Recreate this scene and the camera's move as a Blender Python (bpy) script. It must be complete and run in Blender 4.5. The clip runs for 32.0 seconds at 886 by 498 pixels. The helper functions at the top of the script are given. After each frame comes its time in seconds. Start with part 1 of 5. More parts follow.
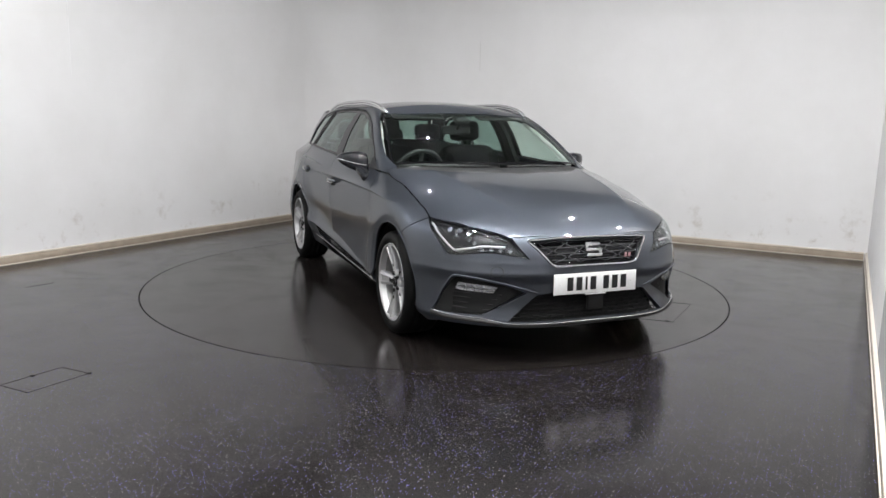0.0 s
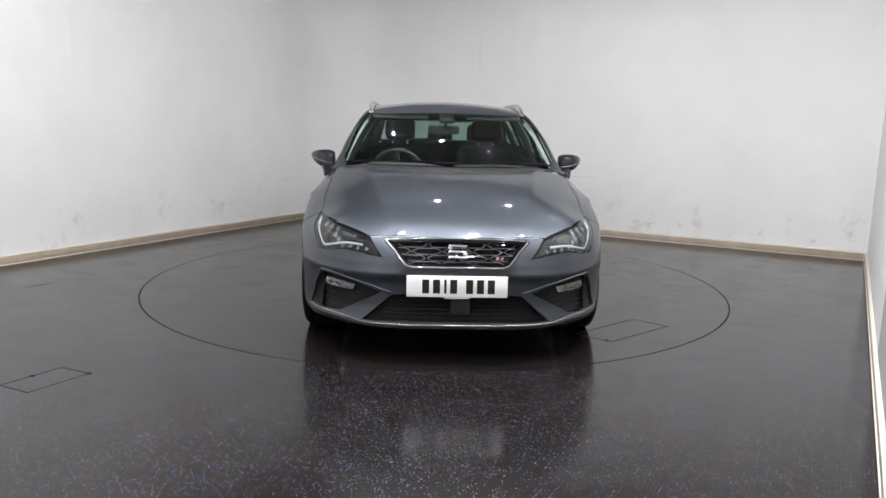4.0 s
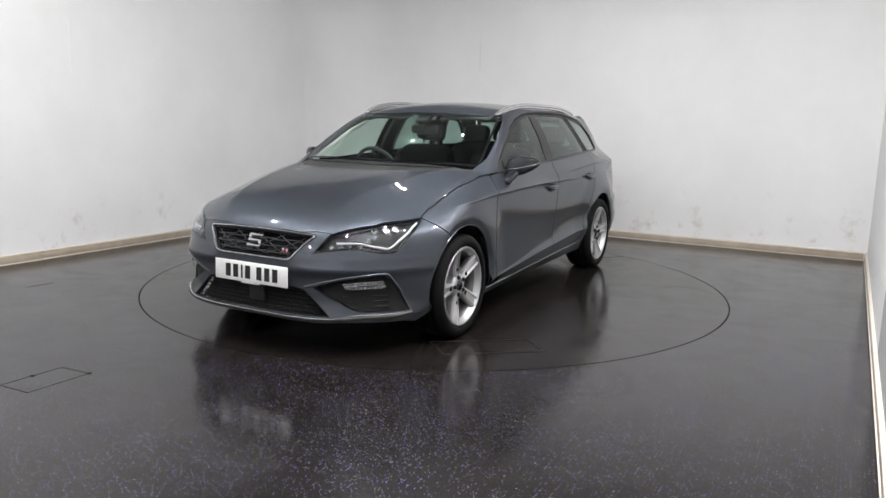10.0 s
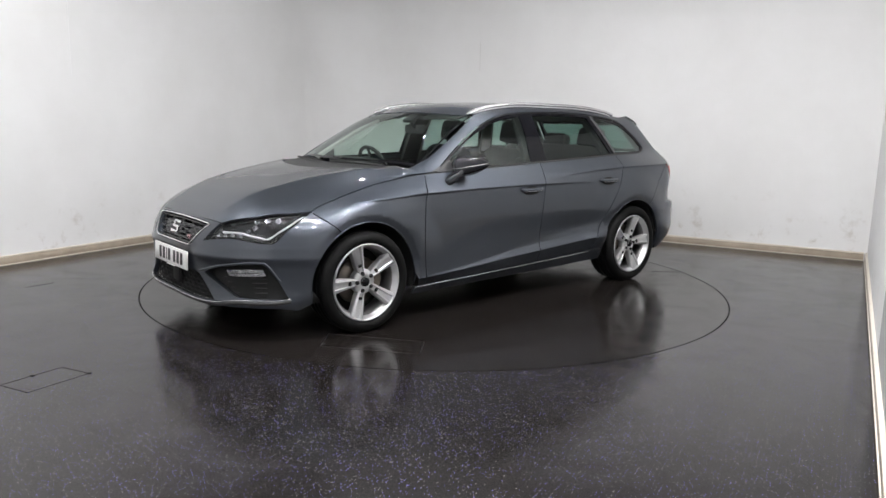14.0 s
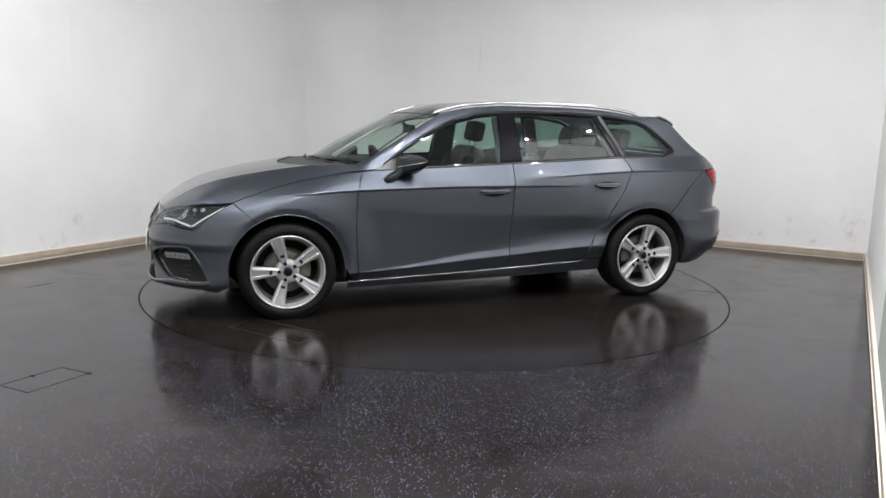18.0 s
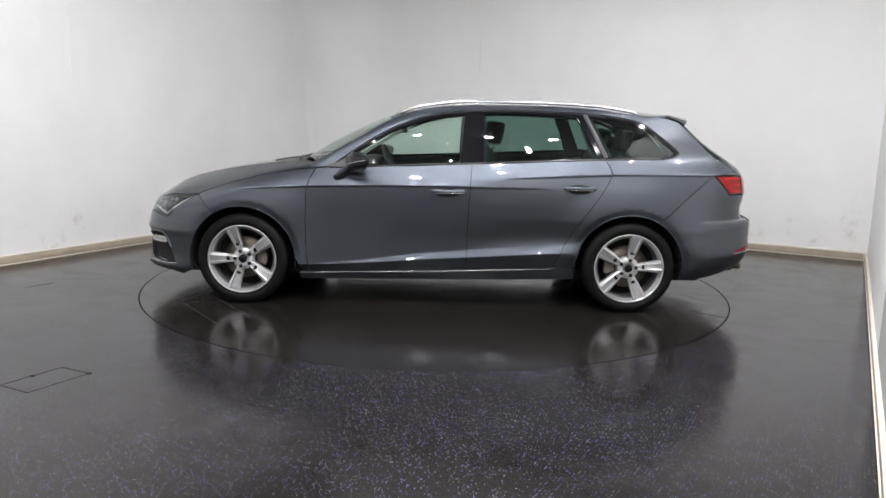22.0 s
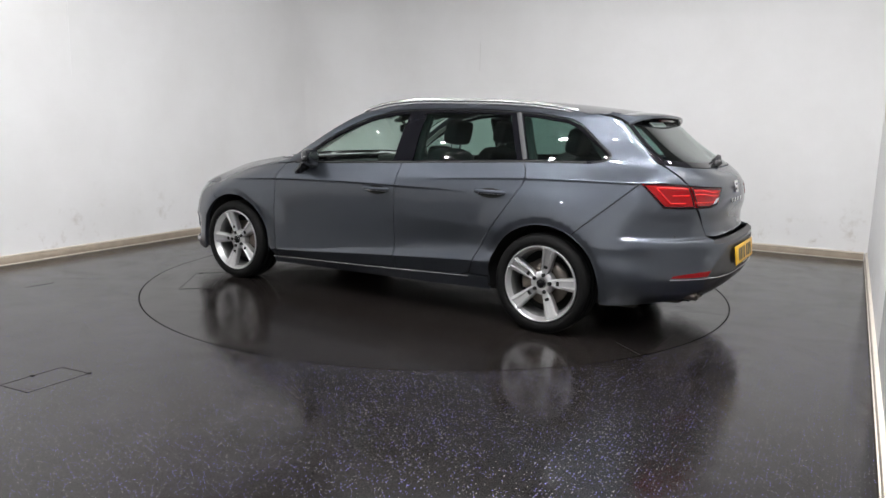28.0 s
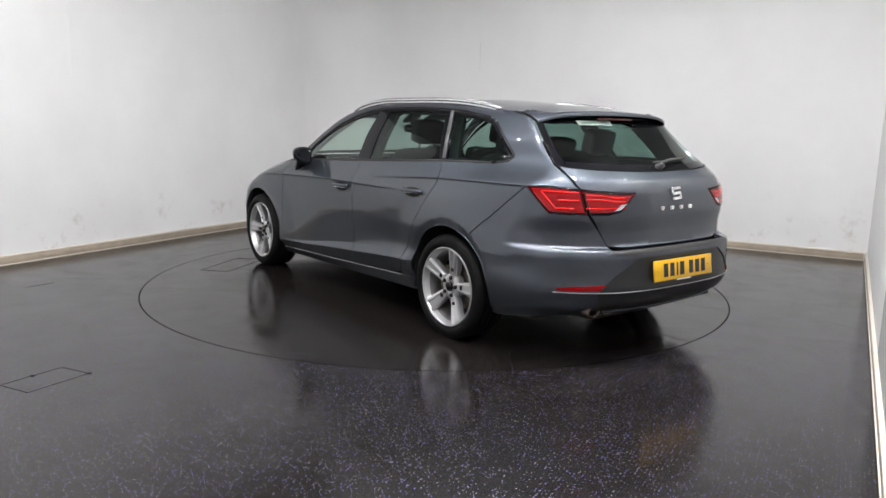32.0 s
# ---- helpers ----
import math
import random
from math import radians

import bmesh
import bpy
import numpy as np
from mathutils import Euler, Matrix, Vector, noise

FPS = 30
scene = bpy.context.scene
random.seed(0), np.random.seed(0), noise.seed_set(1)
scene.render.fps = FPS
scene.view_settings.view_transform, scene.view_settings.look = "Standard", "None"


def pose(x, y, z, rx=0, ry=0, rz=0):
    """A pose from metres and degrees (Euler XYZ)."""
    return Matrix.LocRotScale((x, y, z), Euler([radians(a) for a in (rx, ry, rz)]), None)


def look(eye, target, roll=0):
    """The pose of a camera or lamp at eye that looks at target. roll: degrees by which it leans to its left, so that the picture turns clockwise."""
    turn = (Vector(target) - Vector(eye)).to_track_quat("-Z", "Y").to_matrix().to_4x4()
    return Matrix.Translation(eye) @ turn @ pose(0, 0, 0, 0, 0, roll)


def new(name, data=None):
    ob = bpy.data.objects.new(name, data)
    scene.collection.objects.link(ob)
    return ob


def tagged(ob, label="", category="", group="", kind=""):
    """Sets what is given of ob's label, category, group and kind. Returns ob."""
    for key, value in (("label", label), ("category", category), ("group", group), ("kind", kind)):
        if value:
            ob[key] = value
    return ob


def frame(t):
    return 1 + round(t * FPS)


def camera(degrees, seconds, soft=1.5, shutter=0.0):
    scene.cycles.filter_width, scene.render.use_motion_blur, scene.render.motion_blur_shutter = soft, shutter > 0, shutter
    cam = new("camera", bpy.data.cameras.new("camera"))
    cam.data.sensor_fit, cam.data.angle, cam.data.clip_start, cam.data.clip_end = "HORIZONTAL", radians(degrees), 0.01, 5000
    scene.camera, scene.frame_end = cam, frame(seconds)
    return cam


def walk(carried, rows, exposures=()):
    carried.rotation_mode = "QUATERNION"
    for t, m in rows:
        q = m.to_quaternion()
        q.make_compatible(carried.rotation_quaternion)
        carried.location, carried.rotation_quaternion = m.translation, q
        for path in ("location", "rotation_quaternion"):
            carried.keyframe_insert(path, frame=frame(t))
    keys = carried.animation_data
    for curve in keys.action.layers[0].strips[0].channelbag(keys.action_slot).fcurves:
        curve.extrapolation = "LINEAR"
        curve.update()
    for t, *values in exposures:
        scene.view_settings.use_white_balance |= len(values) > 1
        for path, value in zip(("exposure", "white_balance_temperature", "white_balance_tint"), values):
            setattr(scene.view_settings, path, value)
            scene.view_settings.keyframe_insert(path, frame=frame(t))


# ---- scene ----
import functools

SECONDS = 32.0
cam = camera(61.9, SECONDS, soft=1.5)
EYE = (0.0, -5.862, 1.2635)
VIEW = look(EYE, (0.045, -0.935, 0.4135), roll=1.287)
walk(cam, [(0.0, VIEW), (SECONDS, VIEW)])

# ---- light ----
world = bpy.data.worlds.new("world")
scene.world = world
world.use_nodes = True
world.node_tree.nodes["Background"].inputs[0].default_value = (0.02, 0.02, 0.02, 1)
world.node_tree.nodes["Background"].inputs[1].default_value = 0.0
scene.view_settings.exposure = 0.0
SPOT_POWER, FILL_POWER = 2700.0, 830.0        # emission of the spot panels and of the added fill panels

# ---- materials ----


def make_mat(name):
    m = bpy.data.materials.new(name)
    m.use_nodes = True
    nt = m.node_tree
    return m, nt, nt.nodes["Principled BSDF"]


def node(nt, kind, **kw):
    n = nt.nodes.new(kind)
    for k, v in kw.items():
        if k in n.inputs:
            n.inputs[k].default_value = v
    return n


def plain(name, col, rough=0.5, metal=0.0, bump=0.0, scale=60.0, vary=0.06, coat=0.0, ior=1.5):
    """A surface of one colour with faint grain in tone, gloss and relief."""
    m, nt, b = make_mat(name)
    tex = node(nt, "ShaderNodeTexCoord")
    n1 = node(nt, "ShaderNodeTexNoise", Scale=scale, Detail=4.0)
    nt.links.new(tex.outputs["Object"], n1.inputs["Vector"])
    ramp = node(nt, "ShaderNodeValToRGB")
    lo = [max(0, c * (1 - vary)) for c in col]
    hi = [min(1, c * (1 + vary)) for c in col]
    ramp.color_ramp.elements[0].color = (*lo, 1)
    ramp.color_ramp.elements[1].color = (*hi, 1)
    nt.links.new(n1.outputs["Fac"], ramp.inputs[0])
    nt.links.new(ramp.outputs[0], b.inputs["Base Color"])
    b.inputs["Roughness"].default_value = rough
    b.inputs["Metallic"].default_value = metal
    b.inputs["IOR"].default_value = ior
    b.inputs["Coat Weight"].default_value = coat
    b.inputs["Coat Roughness"].default_value = 0.03
    if bump:
        bp = node(nt, "ShaderNodeBump", Strength=bump, Distance=0.002)
        nt.links.new(n1.outputs["Fac"], bp.inputs["Height"])
        nt.links.new(bp.outputs[0], b.inputs["Normal"])
    return m


def car_paint():
    m, nt, b = make_mat("grey_metallic_paint")
    tex = node(nt, "ShaderNodeTexCoord")
    flake = node(nt, "ShaderNodeTexVoronoi", Scale=900.0)
    nt.links.new(tex.outputs["Object"], flake.inputs["Vector"])
    ramp = node(nt, "ShaderNodeValToRGB")
    ramp.color_ramp.elements[0].color = (0.066, 0.075, 0.090, 1)
    ramp.color_ramp.elements[1].color = (0.095, 0.107, 0.128, 1)
    nt.links.new(flake.outputs["Color"], ramp.inputs[0])
    nt.links.new(ramp.outputs[0], b.inputs["Base Color"])
    b.inputs["Metallic"].default_value = 0.9
    b.inputs["Roughness"].default_value = 0.43
    b.inputs["Specular Tint"].default_value = (0.3, 0.3, 0.31, 1)
    b.inputs["Coat Weight"].default_value = 1.0
    b.inputs["Coat Roughness"].default_value = 0.025
    b.inputs["Coat IOR"].default_value = 1.5
    return m


def pane_mat(name, tint, ior=1.5):
    """Thin tinted glass: tinted see-through with a mirror share that follows Fresnel."""
    m, nt, b = make_mat(name)
    nt.nodes.remove(b)
    tr = node(nt, "ShaderNodeBsdfTransparent", Color=(*tint, 1))
    gl = node(nt, "ShaderNodeBsdfGlossy", Roughness=0.01, Color=(0.95, 1.0, 0.98, 1))
    lw = node(nt, "ShaderNodeLayerWeight", Blend=0.5)
    pw = node(nt, "ShaderNodeMath")
    pw.operation = "POWER"
    pw.inputs[1].default_value = 5.0
    nt.links.new(lw.outputs["Facing"], pw.inputs[0])
    fr = node(nt, "ShaderNodeMapRange")
    fr.inputs["To Min"].default_value, fr.inputs["To Max"].default_value = 0.06, 1.0
    nt.links.new(pw.outputs[0], fr.inputs["Value"])
    mix = node(nt, "ShaderNodeMixShader")
    nt.links.new(fr.outputs[0], mix.inputs[0])
    nt.links.new(tr.outputs[0], mix.inputs[1])
    nt.links.new(gl.outputs[0], mix.inputs[2])
    nt.links.new(mix.outputs[0], nt.nodes["Material Output"].inputs[0])
    return m


def glow_mat(name, col, strength):
    m, nt, b = make_mat(name)
    b.inputs["Base Color"].default_value = (0.8, 0.8, 0.8, 1)
    b.inputs["Emission Color"].default_value = (*col, 1)
    b.inputs["Emission Strength"].default_value = strength
    return m


def wall_paint():
    m, nt, b = make_mat("white_wall_paint")
    geo = node(nt, "ShaderNodeNewGeometry")
    big = node(nt, "ShaderNodeTexNoise", Scale=0.9, Detail=5.0, Roughness=0.6)
    fine = node(nt, "ShaderNodeTexNoise", Scale=160.0, Detail=3.0)
    nt.links.new(geo.outputs["Position"], big.inputs["Vector"])
    nt.links.new(geo.outputs["Position"], fine.inputs["Vector"])
    ramp = node(nt, "ShaderNodeValToRGB")
    ramp.color_ramp.elements[0].position, ramp.color_ramp.elements[1].position = 0.3, 0.62
    ramp.color_ramp.elements[0].color = (0.81, 0.805, 0.795, 1)
    ramp.color_ramp.elements[1].color = (0.87, 0.868, 0.862, 1)
    nt.links.new(big.outputs["Fac"], ramp.inputs[0])
    # scuffs close to the skirting
    sep = node(nt, "ShaderNodeSeparateXYZ")
    nt.links.new(geo.outputs["Position"], sep.inputs[0])
    mask = node(nt, "ShaderNodeMapRange")
    mask.inputs["From Min"].default_value, mask.inputs["From Max"].default_value = 0.75, 0.05
    nt.links.new(sep.outputs["Z"], mask.inputs["Value"])
    spots = node(nt, "ShaderNodeTexNoise", Scale=4.5, Detail=9.0, Roughness=0.72)
    nt.links.new(geo.outputs["Position"], spots.inputs["Vector"])
    cut = node(nt, "ShaderNodeMapRange")
    cut.inputs["From Min"].default_value, cut.inputs["From Max"].default_value = 0.56, 0.72
    nt.links.new(spots.outputs["Fac"], cut.inputs["Value"])
    mul = node(nt, "ShaderNodeMath")
    mul.operation = "MULTIPLY"
    nt.links.new(mask.outputs[0], mul.inputs[0])
    nt.links.new(cut.outputs[0], mul.inputs[1])
    mix = node(nt, "ShaderNodeMix")
    mix.data_type = "RGBA"
    mix.inputs[7].default_value = (0.55, 0.51, 0.46, 1)
    nt.links.new(mul.outputs[0], mix.inputs[0])
    nt.links.new(ramp.outputs[0], mix.inputs[6])
    nt.links.new(mix.outputs[2], b.inputs["Base Color"])
    b.inputs["Roughness"].default_value = 0.55
    bp = node(nt, "ShaderNodeBump", Strength=0.12, Distance=0.001)
    nt.links.new(fine.outputs["Fac"], bp.inputs["Height"])
    nt.links.new(bp.outputs[0], b.inputs["Normal"])
    return m


def floor_vinyl(name, base, speck):
    """Dark polished safety vinyl with small pale and blue glitter chips, and wiped-over dull patches."""
    m, nt, b = make_mat(name)
    geo = node(nt, "ShaderNodeTexCoord")
    out = geo.outputs["Object"]
    big = node(nt, "ShaderNodeTexNoise", Scale=1.3, Detail=6.0, Roughness=0.62)
    nt.links.new(out, big.inputs["Vector"])
    ramp = node(nt, "ShaderNodeValToRGB")
    ramp.color_ramp.elements[0].position, ramp.color_ramp.elements[1].position = 0.32, 0.7
    ramp.color_ramp.elements[0].color = (*[c * 0.82 for c in base], 1)
    ramp.color_ramp.elements[1].color = (*[c * 1.2 for c in base], 1)
    nt.links.new(big.outputs["Fac"], ramp.inputs[0])
    last = ramp.outputs[0]
    for scale, size, col, part_on in ((66.0, 0.104, (0.66, 0.64, 0.64), 0.20), (63.0, 0.116, (0.30, 0.28, 0.86), 0.26), (90.0, 0.12, (0.08, 0.072, 0.07), 0.5)):
        v = node(nt, "ShaderNodeTexVoronoi", Scale=scale)
        v.voronoi_dimensions = "2D"
        v.inputs["Randomness"].default_value = 1.0
        nt.links.new(out, v.inputs["Vector"])
        lt = node(nt, "ShaderNodeMath")
        lt.operation = "LESS_THAN"
        lt.inputs[1].default_value = size
        nt.links.new(v.outputs["Distance"], lt.inputs[0])
        pick = node(nt, "ShaderNodeMath")
        pick.operation = "LESS_THAN"
        pick.inputs[1].default_value = part_on
        sp = node(nt, "ShaderNodeSeparateColor")
        nt.links.new(v.outputs["Color"], sp.inputs[0])
        nt.links.new(sp.outputs[0], pick.inputs[0])
        mul = node(nt, "ShaderNodeMath")
        mul.operation = "MULTIPLY"
        nt.links.new(lt.outputs[0], mul.inputs[0])
        nt.links.new(pick.outputs[0], mul.inputs[1])
        amt = node(nt, "ShaderNodeMath")
        amt.operation = "MULTIPLY"
        amt.inputs[1].default_value = speck
        nt.links.new(mul.outputs[0], amt.inputs[0])
        glint = node(nt, "ShaderNodeMapRange")        # chips differ in how pale they are
        glint.inputs["To Min"].default_value, glint.inputs["To Max"].default_value = 0.30 * speck, speck
        nt.links.new(sp.outputs[1], glint.inputs["Value"])
        nt.links.new(glint.outputs[0], amt.inputs[1])
        mix = node(nt, "ShaderNodeMix")
        mix.data_type = "RGBA"
        mix.inputs[7].default_value = (*col, 1)
        nt.links.new(amt.outputs[0], mix.inputs[0])
        nt.links.new(last, mix.inputs[6])
        last = mix.outputs[2]
    nt.links.new(last, b.inputs["Base Color"])
    b.inputs["IOR"].default_value = 1.39
    gloss = node(nt, "ShaderNodeMapRange")
    gloss.inputs["From Min"].default_value, gloss.inputs["From Max"].default_value = 0.3, 0.7
    gloss.inputs["To Min"].default_value, gloss.inputs["To Max"].default_value = 0.09, 0.25
    smear = node(nt, "ShaderNodeTexNoise", Scale=2.2, Detail=7.0, Roughness=0.68, Distortion=1.6)
    nt.links.new(out, smear.inputs["Vector"])
    nt.links.new(smear.outputs["Fac"], gloss.inputs["Value"])
    nt.links.new(gloss.outputs[0], b.inputs["Roughness"])
    fine = node(nt, "ShaderNodeTexNoise", Scale=55.0, Detail=4.0)
    nt.links.new(out, fine.inputs["Vector"])
    bp = node(nt, "ShaderNodeBump", Strength=0.10, Distance=0.001)
    nt.links.new(fine.outputs["Fac"], bp.inputs["Height"])
    nt.links.new(bp.outputs[0], b.inputs["Normal"])
    return m


PAINT = car_paint()
WALL = wall_paint()
FLOOR = floor_vinyl("speckled_vinyl_floor", (0.0120, 0.0102, 0.0095), 1.0)
TABLE = floor_vinyl("turntable_vinyl", (0.0125, 0.0105, 0.0095), 0.06)
CEIL = plain("grey_ceiling_paint", (0.32, 0.32, 0.32), 0.8, bump=0.1, scale=30, vary=0.15)
GLOW = glow_mat("spot_diffuser", (0.99, 0.985, 1.0), SPOT_POWER)
GLOW_FILL = glow_mat("fill_diffuser", (0.99, 0.985, 1.0), FILL_POWER)
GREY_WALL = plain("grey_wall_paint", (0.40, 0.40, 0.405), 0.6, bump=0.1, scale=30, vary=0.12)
METAL_FRAME = plain("light_frame_white_metal", (0.8, 0.8, 0.8), 0.35)
SKIRT = plain("cream_skirting", (0.44, 0.37, 0.29), 0.45, bump=0.2, scale=9, vary=0.3)
SKIRT_TOP = plain("pale_skirting_bead", (0.74, 0.68, 0.58), 0.4, vary=0.12, scale=14)
SEAM = plain("wall_seam", (0.70, 0.69, 0.67), 0.6)
SEAM_PALE = plain("filled_wall_seam", (0.90, 0.90, 0.895), 0.5)
JOINT = plain("dark_joint", (0.010, 0.009, 0.009), 0.35)
JOINT_WORN = plain("worn_joint", (0.018, 0.016, 0.015), 0.35, scale=6, vary=0.8)
GAP = plain("black_gap", (0.006, 0.006, 0.006), 0.85)
TYRE = plain("tyre_rubber", (0.006, 0.006, 0.006), 0.62, bump=0.35, scale=90, ior=1.22)
ALLOY = plain("silver_alloy", (0.55, 0.55, 0.555), 0.32, metal=0.75, scale=30, vary=0.05)
ALLOY_DARK = plain("grey_alloy_pocket", (0.22, 0.22, 0.22), 0.4, metal=0.8)
EXHAUST = plain("sooty_steel", (0.16, 0.14, 0.12), 0.3, metal=0.95, vary=0.3)
CELL = plain("grille_cell_grey", (0.085, 0.085, 0.09), 0.3, metal=0.5)
DARK_PAINT = plain("dark_gloss_paint", (0.014, 0.015, 0.018), 0.14, ior=1.45)
DISC = plain("brake_disc_steel", (0.17, 0.15, 0.13), 0.4, metal=0.9, vary=0.2)
CALIPER = plain("brake_caliper", (0.20, 0.17, 0.14), 0.6, metal=0.4, vary=0.3)
CHROME = plain("chrome", (0.86, 0.86, 0.87), 0.08, metal=1.0, vary=0.01)
SATIN = plain("satin_aluminium", (0.72, 0.72, 0.73), 0.26, metal=0.95, vary=0.03)
SATIN_DULL = plain("dull_satin_strip", (0.48, 0.48, 0.49), 0.32, metal=0.9, vary=0.05)
TRIM = plain("black_plastic", (0.022, 0.022, 0.023), 0.42, bump=0.15, scale=200)
GLOSSB = plain("gloss_black", (0.006, 0.006, 0.007), 0.07, ior=1.33)
PILLAR = plain("satin_black_film", (0.007, 0.007, 0.009), 0.05, ior=1.28)
SEAL = plain("rubber_seal", (0.012, 0.012, 0.012), 0.5)
UNDER = plain("underbody_black", (0.012, 0.012, 0.012), 0.8, bump=0.3, scale=25)
FABRIC = plain("dark_seat_fabric", (0.011, 0.011, 0.012), 0.9, scale=140, vary=0.15)
DASH = plain("dash_plastic", (0.022, 0.023, 0.023), 0.6, bump=0.25, scale=180)
LINER = plain("pale_headliner", (0.60, 0.60, 0.58), 0.9, bump=0.2, scale=150)
PLATE_W = plain("white_plate", (0.92, 0.92, 0.90), 0.3)
PLATE_Y = plain("yellow_plate", (0.86, 0.49, 0.02), 0.3)
INK = plain("black_ink", (0.01, 0.01, 0.01), 0.4)
DARK_RED = plain("dark_red_lens", (0.05, 0.004, 0.006), 0.1)
LABEL = plain("pale_sticker", (0.26, 0.31, 0.28), 0.5)
LABEL_INK = plain("sticker_print", (0.10, 0.14, 0.12), 0.5)
RED_LENS = plain("red_lens", (0.25, 0.003, 0.005), 0.08, ior=1.4)
RED_GLOW = plain("red_light_guide", (0.62, 0.010, 0.010), 0.18, ior=1.4)
LAMP_IN = plain("lamp_bowl", (0.035, 0.035, 0.037), 0.25, metal=0.3)
LAMP_LED = plain("lamp_reflector", (0.80, 0.81, 0.83), 0.14, metal=0.95)
WHITE_GUIDE = plain("white_light_guide", (0.62, 0.62, 0.63), 0.2)
GLASS_F = pane_mat("green_glass", (0.74, 0.86, 0.80))
GLASS_W = pane_mat("windscreen_glass", (0.78, 0.88, 0.83))
GLASS_R = pane_mat("privacy_glass", (0.35, 0.48, 0.44))
GLASS_L = pane_mat("clear_lamp_lens", (0.90, 0.91, 0.92))

# ---- mesh helpers ----


def part(name, data, mat, parent, label=""):
    """Links a bmesh or mesh as one mesh object under a thing or a part."""
    if isinstance(data, bmesh.types.BMesh):
        me = bpy.data.meshes.new(name)
        data.to_mesh(me)
        data.free()
    else:
        me = data
    if not me.materials:
        me.materials.append(mat)
    ob = new(name, me)
    ob.parent = parent
    if label:
        tagged(ob, label)
    return ob


def empty(name, label, category, m=None, kind="", group=""):
    e = new(name)
    e.empty_display_size = 0.2
    if m is not None:
        e.matrix_world = m
    return tagged(e, label, category, group, kind)


def smooth(bm, on=True):
    for f in bm.faces:
        f.smooth = on
    return bm


def box(size, at=(0, 0, 0), bevel=0.0, seg=2, turn=None):
    bm = bmesh.new()
    bmesh.ops.create_cube(bm, size=1.0)
    bmesh.ops.scale(bm, vec=size, verts=bm.verts)
    if bevel:
        bmesh.ops.bevel(bm, geom=bm.edges[:], offset=bevel, segments=seg, affect="EDGES", profile=0.5)
        smooth(bm)
    if turn is not None:
        bmesh.ops.transform(bm, matrix=turn, verts=bm.verts)
    bmesh.ops.translate(bm, vec=at, verts=bm.verts)
    return bm


def add(bm, other):
    me = bpy.data.meshes.new("join")
    other.to_mesh(me)
    other.free()
    bm.from_mesh(me)
    bpy.data.meshes.remove(me)
    return bm


def lathe(profile, seg=64, axis="y"):
    """Turns a (radius, along) outline round an axis."""
    vs, fs = [], []
    n = len(profile)
    for i in range(seg):
        a = 2 * math.pi * i / seg
        for r, h in profile:
            vs.append((r * math.cos(a), h, r * math.sin(a)) if axis == "y" else (r * math.cos(a), r * math.sin(a), h))
    for i in range(seg):
        j = (i + 1) % seg
        for k in range(n - 1):
            q = (i * n + k, j * n + k, j * n + k + 1, i * n + k + 1)
            fs.append(q)
    bm = bmesh.new()
    bv = [bm.verts.new(v) for v in vs]
    for f in fs:
        bm.faces.new([bv[i] for i in f])
    bmesh.ops.remove_doubles(bm, verts=bm.verts, dist=1e-5)
    bmesh.ops.recalc_face_normals(bm, faces=bm.faces)
    return smooth(bm)


def tube(points, radius, seg=10, closed=False, flat=1.0, caps=True):
    """A round or flattened bar along a line of points; radius may be a list."""
    pts = [Vector(p) for p in points]
    n = len(pts)
    rad = radius if isinstance(radius, (list, tuple)) else [radius] * n
    bm = bmesh.new()
    rings = []
    for i, p in enumerate(pts):
        a = pts[(i - 1) % n] if closed or i else pts[0]
        b = pts[(i + 1) % n] if closed or i < n - 1 else pts[-1]
        d = (b - a).normalized()
        side = d.cross(Vector((0, 0, 1)))
        if side.length < 1e-3:
            side = d.cross(Vector((0, 1, 0)))
        side.normalize()
        up = side.cross(d)
        rings.append([bm.verts.new(p + rad[i] * (math.cos(2 * math.pi * k / seg) * side + flat * math.sin(2 * math.pi * k / seg) * up)) for k in range(seg)])
    for i in range(n if closed else n - 1):
        a, b = rings[i], rings[(i + 1) % n]
        for k in range(seg):
            bm.faces.new((a[k], a[(k + 1) % seg], b[(k + 1) % seg], b[k]))
    if caps and not closed:
        bm.faces.new(rings[0][::-1])
        bm.faces.new(rings[-1])
    bmesh.ops.recalc_face_normals(bm, faces=bm.faces)
    return smooth(bm)


def prism(poly, depth, axis="z", at=0.0, bevel=0.0):
    """A flat outline given depth along an axis, from at to at + depth."""
    put = {"z": lambda a, b, h: (a, b, h), "y": lambda a, b, h: (a, h, b), "x": lambda a, b, h: (h, a, b)}[axis]
    bm = bmesh.new()
    lo = [bm.verts.new(put(a, b, at)) for a, b in poly]
    hi = [bm.verts.new(put(a, b, at + depth)) for a, b in poly]
    bm.faces.new(lo[::-1])
    bm.faces.new(hi)
    for i in range(len(poly)):
        j = (i + 1) % len(poly)
        bm.faces.new((lo[i], lo[j], hi[j], hi[i]))
    bmesh.ops.recalc_face_normals(bm, faces=bm.faces)
    if bevel:
        bmesh.ops.bevel(bm, geom=bm.edges[:], offset=bevel, segments=2, affect="EDGES", profile=0.5)
        smooth(bm)
    return bm


